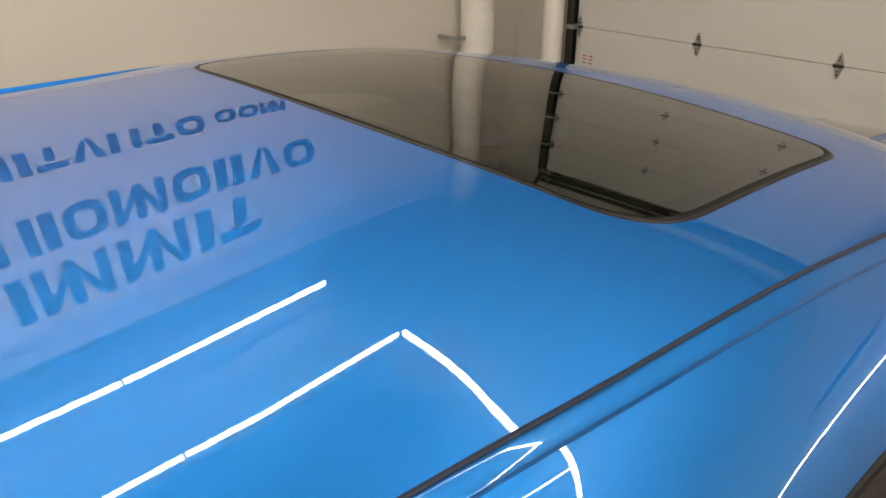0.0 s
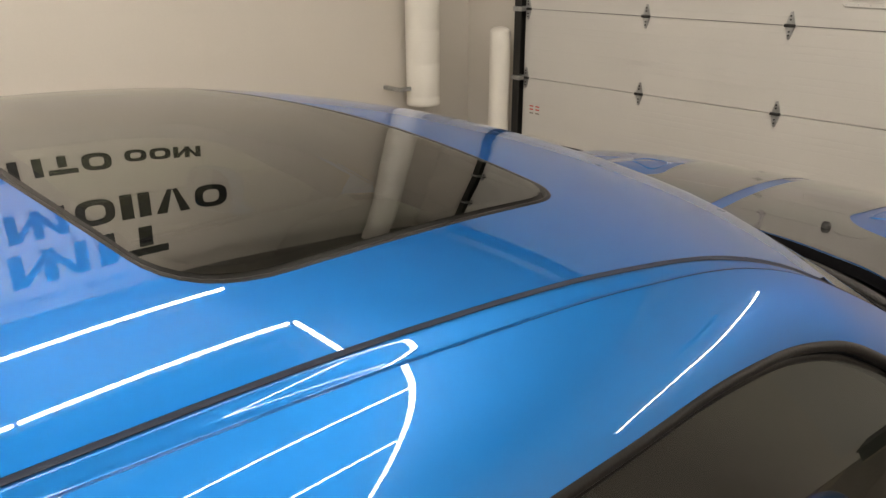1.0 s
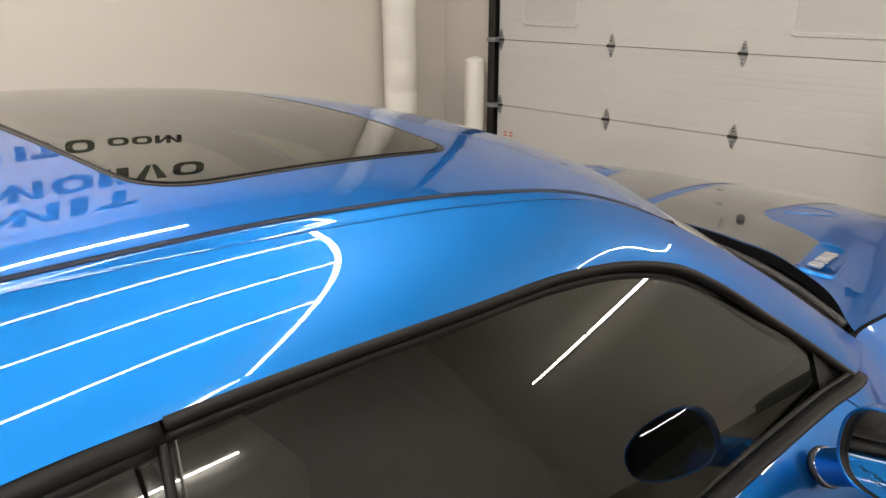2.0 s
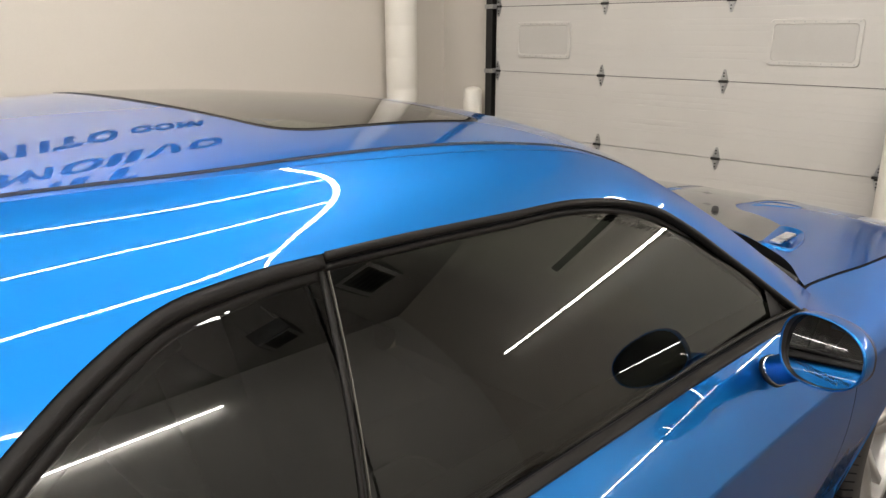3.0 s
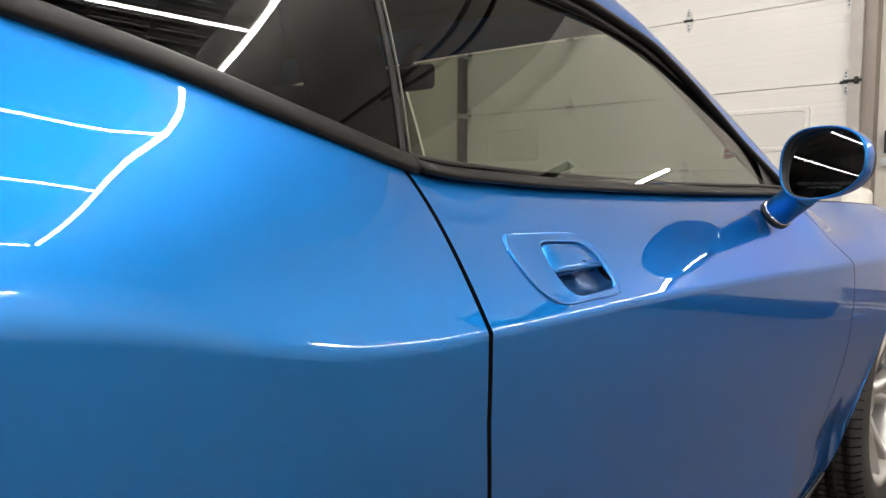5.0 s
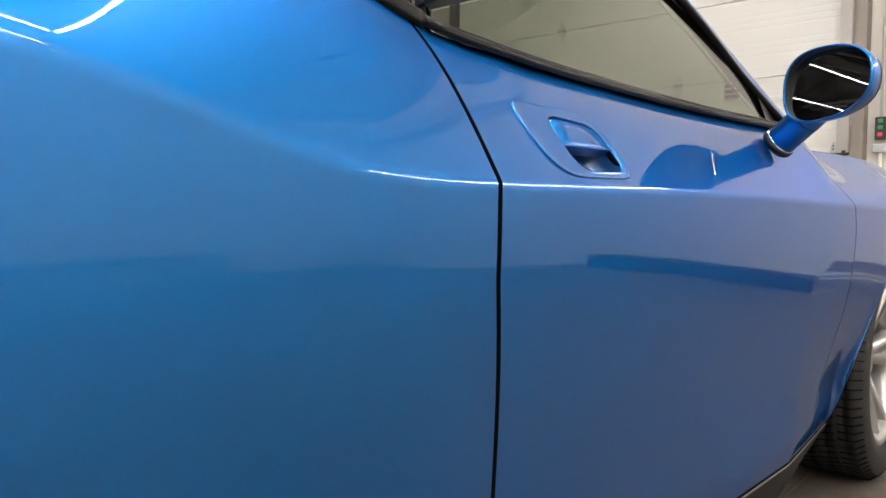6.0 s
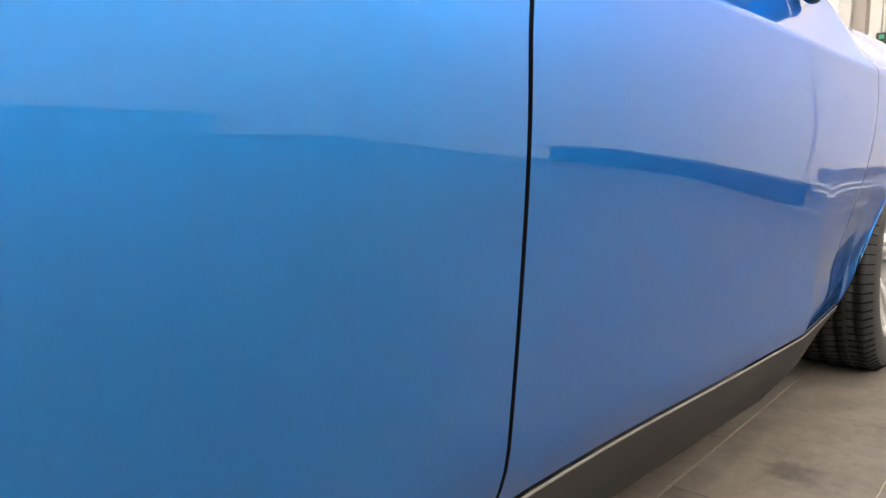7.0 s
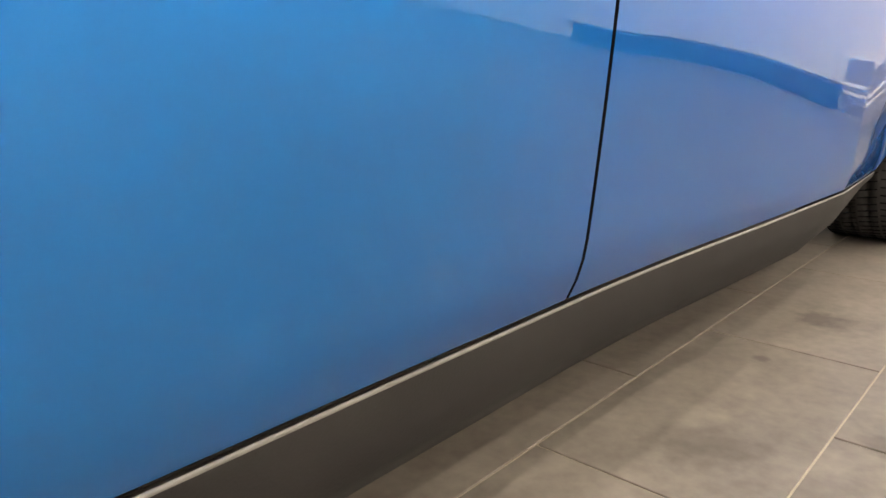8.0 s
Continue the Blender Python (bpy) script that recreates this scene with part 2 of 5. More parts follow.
def overhead_door():
    door = thing("overhead_door", "closed white sectional steel overhead door with two small windows", "garage door", kind="structure")
    z, k = 0.0, 0
    while z < DOOR_H - 0.05:
        top = 0.59 if k == 0 else z + SECTION
        bm = bmesh.new()
        h = top - z
        prof = [(0.0, 0.002), (0.0, 0.05)]
        for g in (0.10, 0.28, 0.36, 0.44, 0.62, 0.70, 0.78, 0.92):
            c = g * h
            prof += [(0.0, c - 0.008), (0.0007, c), (0.0, c + 0.008)]
        prof += [(0.0, h - 0.004), (0.05, h - 0.004), (0.05, 0.002)]
        rows = [[(DOOR_X + d, y, z + zz) for d, zz in prof] for y in (DOOR_L, DOOR_R)]
        vs = grid(bm, rows, True)
        part("door_section", bm, SHUTTER, door, smooth=False)
        z, k = top, k + 1
    bm = bmesh.new()
    box(bm, DOOR_X + 0.03, DOOR_X + 0.05, DOOR_R, DOOR_L, 0, DOOR_H)
    part("backing", bm, BLACKSTEEL, door, smooth=False)
    # windows of the third section
    for y0, y1 in ((2.715, 3.345), (0.29, 0.935)):
        z0, z1 = 1.335, 1.662
        bm = bmesh.new()
        ring = []
        for ins, out in ((0.0, 0.0), (0.004, 0.012), (0.03, 0.012), (0.036, 0.004)):
            loop = []
            for cy, cz, a0 in ((y1, z1, 0), (y0, z1, 90), (y0, z0, 180), (y1, z0, 270)):
                r = 0.03
                sy, sz = (-1 if cy == y1 else 1), (-1 if cz == z1 else 1)
                for q in range(4):
                    a = math.radians(a0 + 30 * q)
                    loop.append((DOOR_X - out, cy + sy * (r + ins) + (r) * math.cos(a), cz + sz * (r + ins) + r * math.sin(a)))
            ring.append(loop)
        grid(bm, ring, True)
        wf = part("window_frame", bm, SHUTTER, door, "moulded white window frame with a frosted pane", smooth=False)
        bm = bmesh.new()
        box(bm, DOOR_X - 0.006, DOOR_X - 0.003, y0 + 0.034, y1 - 0.034, z0 + 0.034, z1 - 0.034)
        part("pane", bm, PANE, wf, smooth=False)
        bm = bmesh.new()
        for i in range(9):
            for zz in (z0 + 0.018, z1 - 0.018):
                yy = y0 + 0.03 + i * (y1 - y0 - 0.06) / 8
                box(bm, DOOR_X - 0.015, DOOR_X - 0.012, yy - 0.004, yy + 0.004, zz - 0.004, zz + 0.004)
        part("frame_screws", bm, GALV, wf, smooth=False)
    # hinges
    first = None
    for y in (DOOR_L - 0.03, 2.37, 1.243, 0.06):
        for r in range(6):
            zz = 0.59 + r * SECTION
            if first is None:
                bm = bmesh.new()
                for sgn in (1, -1):
                    pts = [(-0.034, 0.004), (0.034, 0.004), (0.02, 0.055), (0.008, 0.092), (-0.008, 0.092), (-0.02, 0.055)]
                    lo = [bm.verts.new((-0.002, p[0], sgn * p[1])) for p in pts]
                    hi = [bm.verts.new((-0.009, p[0] * 0.9, sgn * p[1])) for p in pts]
                    bm.faces.new(hi)
                    for i in range(6):
                        bm.faces.new((lo[i], lo[(i + 1) % 6], hi[(i + 1) % 6], hi[i]))
                leaves = len(bm.faces)
                tube(bm, (-0.014, -0.036, 0), (-0.014, 0.036, 0), 0.011, 10)
                for zz2 in (0.04, 0.065, -0.04, -0.065):
                    tube(bm, (-0.016, 0, zz2), (-0.008, 0, zz2), 0.006, 8)
                bm.faces.ensure_lookup_table()
                for f in bm.faces[leaves:]:
                    f.material_index = 1
                first = part("hinge", bm, GALV, door, "diamond-shaped galvanised hinge", smooth=False)
                first.data.materials.append(BLACKSTEEL)
                first.location = (DOOR_X, y, zz)
                me = first.data
            else:
                h = new("hinge", me)
                h.parent = door
                h.location = (DOOR_X, y, zz)
                tagged(h, "diamond-shaped galvanised hinge")
    # printed safety label
    bm = bmesh.new()
    box(bm, DOOR_X - 0.003, DOOR_X - 0.001, 3.40, 3.53, 0.24, 0.36)
    lab = part("safety_label", bm, SHUTTER, door, "small printed label with red bars", smooth=False)
    for yy in (3.50, 3.43):
        for zz in (0.335, 0.305, 0.27):
            bm = bmesh.new()
            box(bm, DOOR_X - 0.005, DOOR_X - 0.0035, yy - 0.022, yy + 0.022, zz - 0.006, zz + 0.006)
            part("print_bar", bm, REDINK if zz > 0.28 else BEAM, lab, smooth=False)
    bm = bmesh.new()
    box(bm, DOOR_X - 0.02, DOOR_X + 0.03, DOOR_R, DOOR_L, -0.002, 0.022, 0.006)
    part("bottom_seal", bm, BLACKSTEEL, door, smooth=False)


def door_tracks():
    for y0, y1, nm in ((DOOR_L, DOOR_L + 0.075, 1), (DOOR_R - 0.075, DOOR_R, -1)):
        tr = thing("door_track", "vertical steel roller track beside the overhead door", "door track", group="door tracks")
        bm = bmesh.new()
        box(bm, DOOR_X - 0.07, DOOR_X - 0.062, y0, y1, 0.02, DOOR_H, 0.001)
        box(bm, DOOR_X - 0.07, DOOR_X + 0.05, (y1 if nm > 0 else y0) - 0.003, (y1 if nm > 0 else y0) + 0.003, 0.0, DOOR_H, 0.001)
        part("rail", bm, TAUPE if nm < 0 else BLACKSTEEL, tr, smooth=False)
        for r in range(7 if nm > 0 else 2):
            bm = bmesh.new()
            zz = 0.06 + 0.61 * r if nm < 0 else 0.59 + 0.61 * r
            box(bm, DOOR_X - 0.085, DOOR_X + 0.02, y0 - 0.02, y1 + 0.01, zz - 0.02, zz + 0.02, 0.003)
            part("bracket", bm, GALV, tr, smooth=False)
        for r in range(6 if nm < 0 else 0):
            bm = bmesh.new()
            zz = 0.59 + SECTION * r
            tube(bm, (DOOR_X - 0.078, y0 - 0.012, zz), (DOOR_X - 0.078, y1 + 0.03, zz), 0.010, 10)
            tube(bm, (DOOR_X - 0.078, y0 + 0.010, zz), (DOOR_X - 0.078, y0 + 0.032, zz), 0.026, 14)
            part("roller", bm, BLACKSTEEL, tr, "black door roller on its pin")
        bm = bmesh.new()
        if nm > 0:
            box(bm, DOOR_X - 0.05, DOOR_X + 0.10, y0 + 0.08, y1 + 0.012, 0, DOOR_H)
        else:
            box(bm, DOOR_X - 0.03, DOOR_X + 0.105, y0 - 0.085, y0 - 0.004, 0, DOOR_H)
        part("jamb_angle", bm, BLACKSTEEL if nm > 0 else BEAM, tr, smooth=False)


def bollard(x, y, h):
    b = thing("bollard", "white round-topped bollard with a smooth plastic sleeve beside the overhead door", "bollard", group="bollards")
    bm = bmesh.new()
    prof = [(0.095, 0.0), (0.095, h - 0.05)] + [(0.095 * math.cos(a), h - 0.05 + 0.05 * math.sin(a)) for a in [math.radians(15 * i) for i in range(1, 6)]] + [(0.002, h)]
    lathe(bm, prof, (x, y, 0), "z", 40)
    part("sleeve", bm, WHITEPLASTIC, b)


def duct():
    d = thing("exhaust_hose", "white round flexible duct hanging beside the beige wall", "duct")
    bm = bmesh.new()
    prof = [(0.13, 0.35), (0.155, 0.352), (0.158, 0.37)]
    z = 0.42
    while z < CEILING:
        prof += [(0.155, z), (0.152, z + 0.012), (0.155, z + 0.024)]
        z += 0.30
    prof.append((0.155, CEILING))
    lathe(bm, prof, (4.57, 4.22, 0), "z", 48)
    part("hose", bm, WHITEPLASTIC, d)
    bm = bmesh.new()
    box(bm, 4.29, 4.53, 4.21, 4.245, 0.495, 0.53, 0.004)
    box(bm, 4.28, 4.31, 4.22, LEFT, 0.495, 0.53, 0.004)
    part("bracket", bm, GALV, d, smooth=False)


def control_box():
    c = thing("door_control", "black push-button control for the door on a wall bracket with conduit", "control box")
    bm = bmesh.new()
    box(bm, FRONT - 0.055, FRONT - 0.005, -0.255, -0.185, 1.30, 1.46, 0.006)
    part("case", bm, PLASTIC, c, smooth=False)
    for z, mt in ((1.43, GREENLIT), (1.385, GREENLIT), (1.335, REDBTN)):
        bm = bmesh.new()
        box(bm, FRONT - 0.062, FRONT - 0.054, -0.235, -0.205, z - 0.014, z + 0.014, 0.004)
        part("push_button", bm, mt, c, smooth=False)
    bm = bmesh.new()
    box(bm, FRONT - 0.04, FRONT, -0.30, -0.17, 1.21, 1.27, 0.004)
    part("junction_box", bm, GALV, c, smooth=False)
    bm = bmesh.new()
    tube(bm, (FRONT - 0.02, -0.22, 0.0), (FRONT - 0.02, -0.22, 1.21), 0.012)
    tube(bm, (FRONT - 0.02, -0.22, 1.46), (FRONT - 0.02, -0.22, CEILING), 0.012)
    part("conduit", bm, WHITEPLASTIC, c)


def tube_lamp(a, b, on_wall):
    a, b = Vector(a), Vector(b)
    lamp = thing("tube_lamp", "slim white light tube, lit, on the beige wall" if on_wall is not None else "slim white light tube, lit, hung under the ceiling", "tube light", group="tube lights")
    bm = bmesh.new()
    back = Vector((math.copysign(0.035, on_wall), 0, 0)) if on_wall is not None else Vector((0, 0, 0.035))
    if on_wall is None:
        tube(bm, a, b, 0.019, 10)
    else:
        # wall lamps shine away from the wall only
        out = -back.normalized()
        ring = [out * (0.019 * math.sin(math.pi * k / 8)) + Vector((0, 0, 0.019 * math.cos(math.pi * k / 8))) for k in range(9)]
        grid(bm, [[p + q for q in ring] for p in (a, b)])
        shell = bmesh.new()
        grid(shell, [[p - q * 1.06 + out * 0.001 for q in ring] for p in (a, b)])
        part("housing", shell, WHITEPLASTIC, lamp)
    part("tube", bm, TUBE, lamp)
    bm = bmesh.new()
    sweep(bm, [a + back, b + back], 0.04, 0.02, back, 4)
    part("batten", bm, WHITEPLASTIC, lamp, smooth=False)
    for f in (0.1, 0.9):
        p = a + (b - a) * f
        bm = bmesh.new()
        tube(bm, p + back, (on_wall * 1.002, p.y, p.z) if on_wall is not None else (p.x, p.y, CEILING + 0.02), 0.004, 6)
        part("hanger", bm, GALV, lamp)


def hung_unit(name, label, category, centre, size, turn):
    """A metal case on four rods with a black louvred underside."""
    h = thing(name, label, category)
    m = Matrix.Translation(Vector(centre)) @ Matrix.Rotation(radians(turn), 4, "Z")
    lx, ly, lz = size

    def add(bm, nm, mat, parent=h, lab=""):
        bm.transform(m)
        return part(nm, bm, mat, parent, lab, smooth=False)
    bm = bmesh.new()
    box(bm, -lx / 2, lx / 2, -ly / 2, ly / 2, -lz / 2, lz / 2, 0.02)
    case = add(bm, "case", PLASTIC)
    bm = bmesh.new()
    box(bm, -lx * 0.46, lx * 0.46, -ly * 0.44, ly * 0.44, -lz / 2 - 0.012, -lz / 2 - 0.001, 0.003)
    gr = add(bm, "grille", GALV, h, "grey frame round a black louvred mouth")
    bm = bmesh.new()
    box(bm, -lx * 0.38, lx * 0.38, -ly * 0.33, ly * 0.33, -lz / 2 - 0.017, -lz / 2 - 0.010, 0.002)
    add(bm, "mouth", DARK, gr)
    for i in range(6):
        x = -lx * 0.32 + lx * 0.64 * i / 5
        bm = bmesh.new()
        box(bm, x - 0.012, x + 0.012, -ly * 0.32, ly * 0.32, -lz / 2 - 0.024, -lz / 2 - 0.016)
        add(bm, "louvre", PLASTIC, gr)
    for x in (-0.4, 0.4):
        for y in (-0.4, 0.4):
            bm = bmesh.new()
            tube(bm, (lx * x, ly * y, lz / 2 - 0.01), (lx * x, ly * y, CEILING + 0.01 - centre[2]), 0.008, 8)
            add(bm, "rod", GALV)


def conduits():
    for pts in (((3.68, -4.3, 4.42), (3.72, -3.6, 4.46), (3.78, -2.7, 4.47), (3.80, -1.6, 4.47), (3.80, 0.2, 4.60), (3.80, 0.6, CEILING + 0.01)),
                ((3.75, -3.2, 4.40), (4.02, -2.3, 4.47), (4.08, -1.6, 4.48), (4.10, 0.0, 4.60), (4.10, 0.4, CEILING + 0.01))):
        c = thing("conduit_hose", "thin black hose sagging under the pale ceiling", "hose", group="hoses")
        f = [spl(range(len(pts)), [p[k] for p in pts]) for k in range(3)]
        bm = bmesh.new()
        sweep(bm, [Vector([g(i / 8) for g in f]) for i in range(8 * (len(pts) - 1) + 1)], 0.045, 0.045, (0, 0, 1), 10)
        part("hose", bm, PLASTIC, c)


def torsion_shaft():
    t = thing("torsion_shaft", "black steel torsion shaft above the overhead door", "door shaft")
    for nm, z, r, y0, y1 in (("shaft", 4.33, 0.022, DOOR_R - 0.05, DOOR_L + 0.05), ("spring", 4.33, 0.045, DOOR_R + 0.1, DOOR_L - 0.1), ("rail", 4.46, 0.035, DOOR_R - 0.05, DOOR_L + 0.05)):
        bm = bmesh.new()
        tube(bm, (FRONT - 0.16, y0, z), (FRONT - 0.16, y1, z), r, 14)
        part(nm, bm, BLACKSTEEL, t)
    for y in (DOOR_R + 0.1, (DOOR_L + DOOR_R) / 2, DOOR_L - 0.1):
        bm = bmesh.new()
        box(bm, FRONT - 0.19, FRONT, y - 0.02, y + 0.02, 4.27, 4.52, 0.003)
        part("bracket", bm, GALV, t, smooth=False)


def curved_tracks():
    """The upper door tracks bend back under the ceiling."""
    for y in (DOOR_L + 0.04, DOOR_R - 0.04):
        t = thing("upper_track", "curved black steel track from the overhead door to the ceiling", "door track", group="upper tracks")
        pts = [Vector((DOOR_X - 0.06, y, DOOR_H)), Vector((DOOR_X - 0.06, y, DOOR_H + 0.06))]
        for k in range(9):
            a = radians(90 * k / 8)
            pts.append(Vector((DOOR_X - 0.06 - 0.26 * (1 - math.cos(a)), y, DOOR_H + 0.08 + 0.26 * math.sin(a))))
        pts.append(Vector((2.4, y, DOOR_H + 0.345)))
        bm = bmesh.new()
        sweep(bm, pts, 0.06, 0.03, lambda i: (-1, 0, 0.2) if i < 7 else (0, 0, 1), 6)
        part("rail", bm, BLACKSTEEL, t, smooth=False)
        for x in (2.5, 3.6):
            bm = bmesh.new()
            box(bm, x - 0.02, x + 0.02, y - 0.003, y + 0.003, DOOR_H + 0.33, CEILING + 0.01)
            part("strap", bm, GALV, t, smooth=False)


def low_kerb():
    b = thing("floor_kerb", "long low black kerb on the floor against the beige wall", "kerb")
    bm = bmesh.new()
    box(bm, FRONT - 0.23, FRONT - 0.02, -3.60, -2.22, 0.0, 0.13, 0.012)
    part("body", bm, PLASTIC, b, smooth=False)
    bm = bmesh.new()
    box(bm, FRONT - 0.24, FRONT - 0.01, -3.61, -2.21, 0.13, 0.15, 0.005)
    part("cap", bm, PLASTIC, b, smooth=False)


def low_platform():
    b = thing("low_platform", "long low grey platform on the floor along the white wall", "platform")
    bm = bmesh.new()
    box(bm, -3.4, 3.40, RIGHT + 0.01, RIGHT + 0.45, 0.0, 0.25, 0.01)
    part("body", bm, TAUPE, b, smooth=False)
    bm = bmesh.new()
    box(bm, -3.41, 3.41, RIGHT + 0.008, RIGHT + 0.46, 0.25, 0.275, 0.004)
    part("top", bm, BEAM, b, smooth=False)


def wall_panel():
    p = thing("wall_panel", "tall smooth white panel fixed to the beige wall above the kerb", "panel")
    bm = bmesh.new()
    box(bm, FRONT - 0.022, FRONT - 0.001, -3.93, -2.26, 0.152, 2.42, 0.004)
    part("sheet", bm, SHUTTER, p, smooth=False)
    b = thing("base_board", "grey base board with pale strips along the beige wall", "base board")
    bm = bmesh.new()
    box(bm, FRONT - 0.024, FRONT - 0.001, -2.20, -0.42, 0.0, 0.31, 0.003)
    part("board", bm, BEAM, b, smooth=False)
    for z in (0.10, 0.15):
        bm = bmesh.new()
        box(bm, FRONT - 0.030, FRONT - 0.024, -2.20, -0.42, z, z + 0.02, 0.002)
        part("strip", bm, WHITEPLASTIC, b, smooth=False)


def slot_vent():
    v = thing("slot_vent", "long slot vent with a pale frame high on the beige wall", "vent")
    bm = bmesh.new()
    box(bm, FRONT - 0.03, FRONT, -4.34, -3.06, 3.09, 3.33, 0.004)
    part("frame", bm, WHITEPLASTIC, v, smooth=False)
    bm = bmesh.new()
    box(bm, FRONT - 0.034, FRONT - 0.028, -4.26, -3.14, 3.150, 3.270)
    part("slot", bm, DARK, v, smooth=False)


def wall_sign():
    """Black raised bars, rings and wedges on the left wall, in three rows."""
    sg = thing("wall_sign", "three rows of black raised sign shapes on the beige wall", "sign")

    def plate(pts):
        bm = bmesh.new()
        lo = [bm.verts.new((x, LEFT + 0.001, z)) for x, z in pts]
        hi = [bm.verts.new((x, LEFT - 0.012, z)) for x, z in pts]
        bm.faces.new(hi)
        n = len(pts)
        for i in range(n):
            bm.faces.new((lo[i], lo[(i + 1) % n], hi[(i + 1) % n], hi[i]))
        part("sign_shape", bm, LETTER, sg, smooth=False)

    def ring(x0, x1, z0, z1, th):
        bm = bmesh.new()
        cx, cz, rx, rz = (x0 + x1) / 2, (z0 + z1) / 2, (x1 - x0) / 2, (z1 - z0) / 2

        def loop(k, y):
            out = []
            for i in range(28):
                a = 2 * math.pi * i / 28
                c, d = math.cos(a), math.sin(a)
                out.append((cx + (rx - k) * math.copysign(abs(c) ** 0.7, c), y, cz + (rz - k) * math.copysign(abs(d) ** 0.7, d)))
            return out
        grid(bm, [loop(0, LEFT + 0.001), loop(0, LEFT - 0.012), loop(th, LEFT - 0.012), loop(th, LEFT + 0.001)], True)
        part("sign_shape", bm, LETTER, sg, smooth=False)

    for code, x, z, h, pitch in SIGN_ROWS:
        for k in code:
            w = pitch * {"b": 0.42, "m": 1.35, "o": 1.0, "w": 1.0, "t": 0.95, "n": 1.0}.get(k, 1.0)
            th = 0.24 * pitch
            g = 0.07 * pitch
            if k == "b":
                plate([(x + g, z), (x + w - g, z), (x + w - g, z + h), (x + g, z + h)])
            elif k == "m":
                # three uprights joined by leaning bars
                q = (w - 2 * g - th) / 2
                for e in range(3):
                    xx = x + g + e * q
                    plate([(xx, z), (xx + th * 0.8, z), (xx + th * 0.8, z + h), (xx, z + h)])
                for e in range(2):
                    xa, xb = x + g + e * q + th * 0.85, x + g + (e + 1) * q - th * 0.05
                    lo, hi = (z + h, z + 0.45 * h) if e == 0 else (z + 0.45 * h, z + h)
                    plate([(xa, lo - 0.3 * h), (xb, hi - 0.3 * h), (xb, hi), (xa, lo)])
            elif k == "n":
                for q in range(2):
                    xx = x + g + q * (w - 2 * g - th)
                    plate([(xx, z), (xx + th, z), (xx + th, z + h), (xx, z + h)])
            elif k == "o":
                ring(x + g, x + w - g, z, z + h, th * 0.85)
            elif k == "w":
                plate([(x + w / 2 - th / 2, z), (x + w / 2 - 0.004, z), (x + g + th * 1.05, z + h), (x + g, z + h)])
                plate([(x + w / 2 + 0.004, z), (x + w / 2 + th / 2, z), (x + w - g, z + h), (x + w - g - th * 1.05, z + h)])
            elif k == "t":
                plate([(x + g, z + h - th), (x + w - g, z + h - th), (x + w - g, z + h), (x + g, z + h)])
                plate([(x + w / 2 - th / 2, z), (x + w / 2 + th / 2, z), (x + w / 2 + th / 2, z + h - th - 0.03), (x + w / 2 - th / 2, z + h - th - 0.03)])
            x += w


PANE = surface("frosted_pane", (0.50, 0.485, 0.46), 0.3, 0.0, 0.04, 2, 90, 0.02)
SIGN_ROWS = (("onmmbt", -0.76, 3.82, 0.46, 0.49), ("onbomobbwo", -0.30, 3.30, 0.36, 0.36), ("onmmbtwnto", -0.79, 2.66, 0.24, 0.26), ("oom", 1.89, 2.66, 0.17, 0.20))
def run(p0, p1, n):
    """Splits a line of light into n tubes end to end."""
    p0, p1 = Vector(p0), Vector(p1)
    d = (p1 - p0).normalized() * 0.012
    return [(p0.lerp(p1, i / n) + d, p0.lerp(p1, (i + 1) / n) - d) for i in range(n)]


LAMP_X = 2.25
TUBES = run((LAMP_X, 2.22, TUBE_Z), (LAMP_X, -4.36, TUBE_Z), 6)
for ty in (2.22, 0.0, -1.2, -2.47, -4.40):
    TUBES += run((LAMP_X - 0.04, ty, TUBE_Z), (-5.0, ty, TUBE_Z), 4)
TUBES += run((-5.05, 2.22, TUBE_Z), (-5.05, -4.40, TUBE_Z), 4)
TUBES += run((LAMP_X - 0.04, 3.36, TUBE_Z), (-5.0, 3.36, TUBE_Z), 4)
TUBES += run((2.66, RIGHT + 0.08, 4.15), (-5.0, RIGHT + 0.08, 4.15), 4)
WALL_TUBES = [((FRONT - 0.06, -2.4, 2.55), (FRONT - 0.06, -4.64, 2.55)), ((FRONT - 0.06, -4.67, 2.55), (FRONT - 0.06, -5.70, 2.55))]
# added tubes by the unseen back wall, for a bright line in the mirror
STANDIN_TUBES = run((BACK + 0.30, 3.4, 2.9), (BACK + 0.30, -5.8, 2.9), 4)
hall()
overhead_door()
door_tracks()
bollard(5.13, 3.775, 1.045)
bollard(5.08, -0.09, 1.06)
duct()
control_box()
for ends in TUBES:
    tube_lamp(*ends, None)
for ends in WALL_TUBES:
    tube_lamp(*ends, FRONT)
# added stand-in tubes, for the mirror only
for ends in STANDIN_TUBES:
    tube_lamp(*ends, BACK)
hung_unit("unit_heater", "dark metal unit heater hung under the ceiling", "heater", (3.32, -4.02, 4.22), (0.85, 0.44, 0.34), -40)
hung_unit("fan_box", "small dark metal fan box hung under the ceiling", "fan box", (2.80, -4.95, 4.28), (0.42, 0.36, 0.26), -50)
conduits()
curved_tracks()
torsion_shaft()
slot_vent()
low_kerb()
low_platform()
wall_panel()
wall_sign()
bm = bmesh.new()
box(bm, 4.95, FRONT - 0.01, 3.98, LEFT - 0.02, 0.0, 0.03, 0.008)
tagged(part("floor_mat", bm, PLASTIC, smooth=False), "black rubber mat in the corner on the floor", "mat")

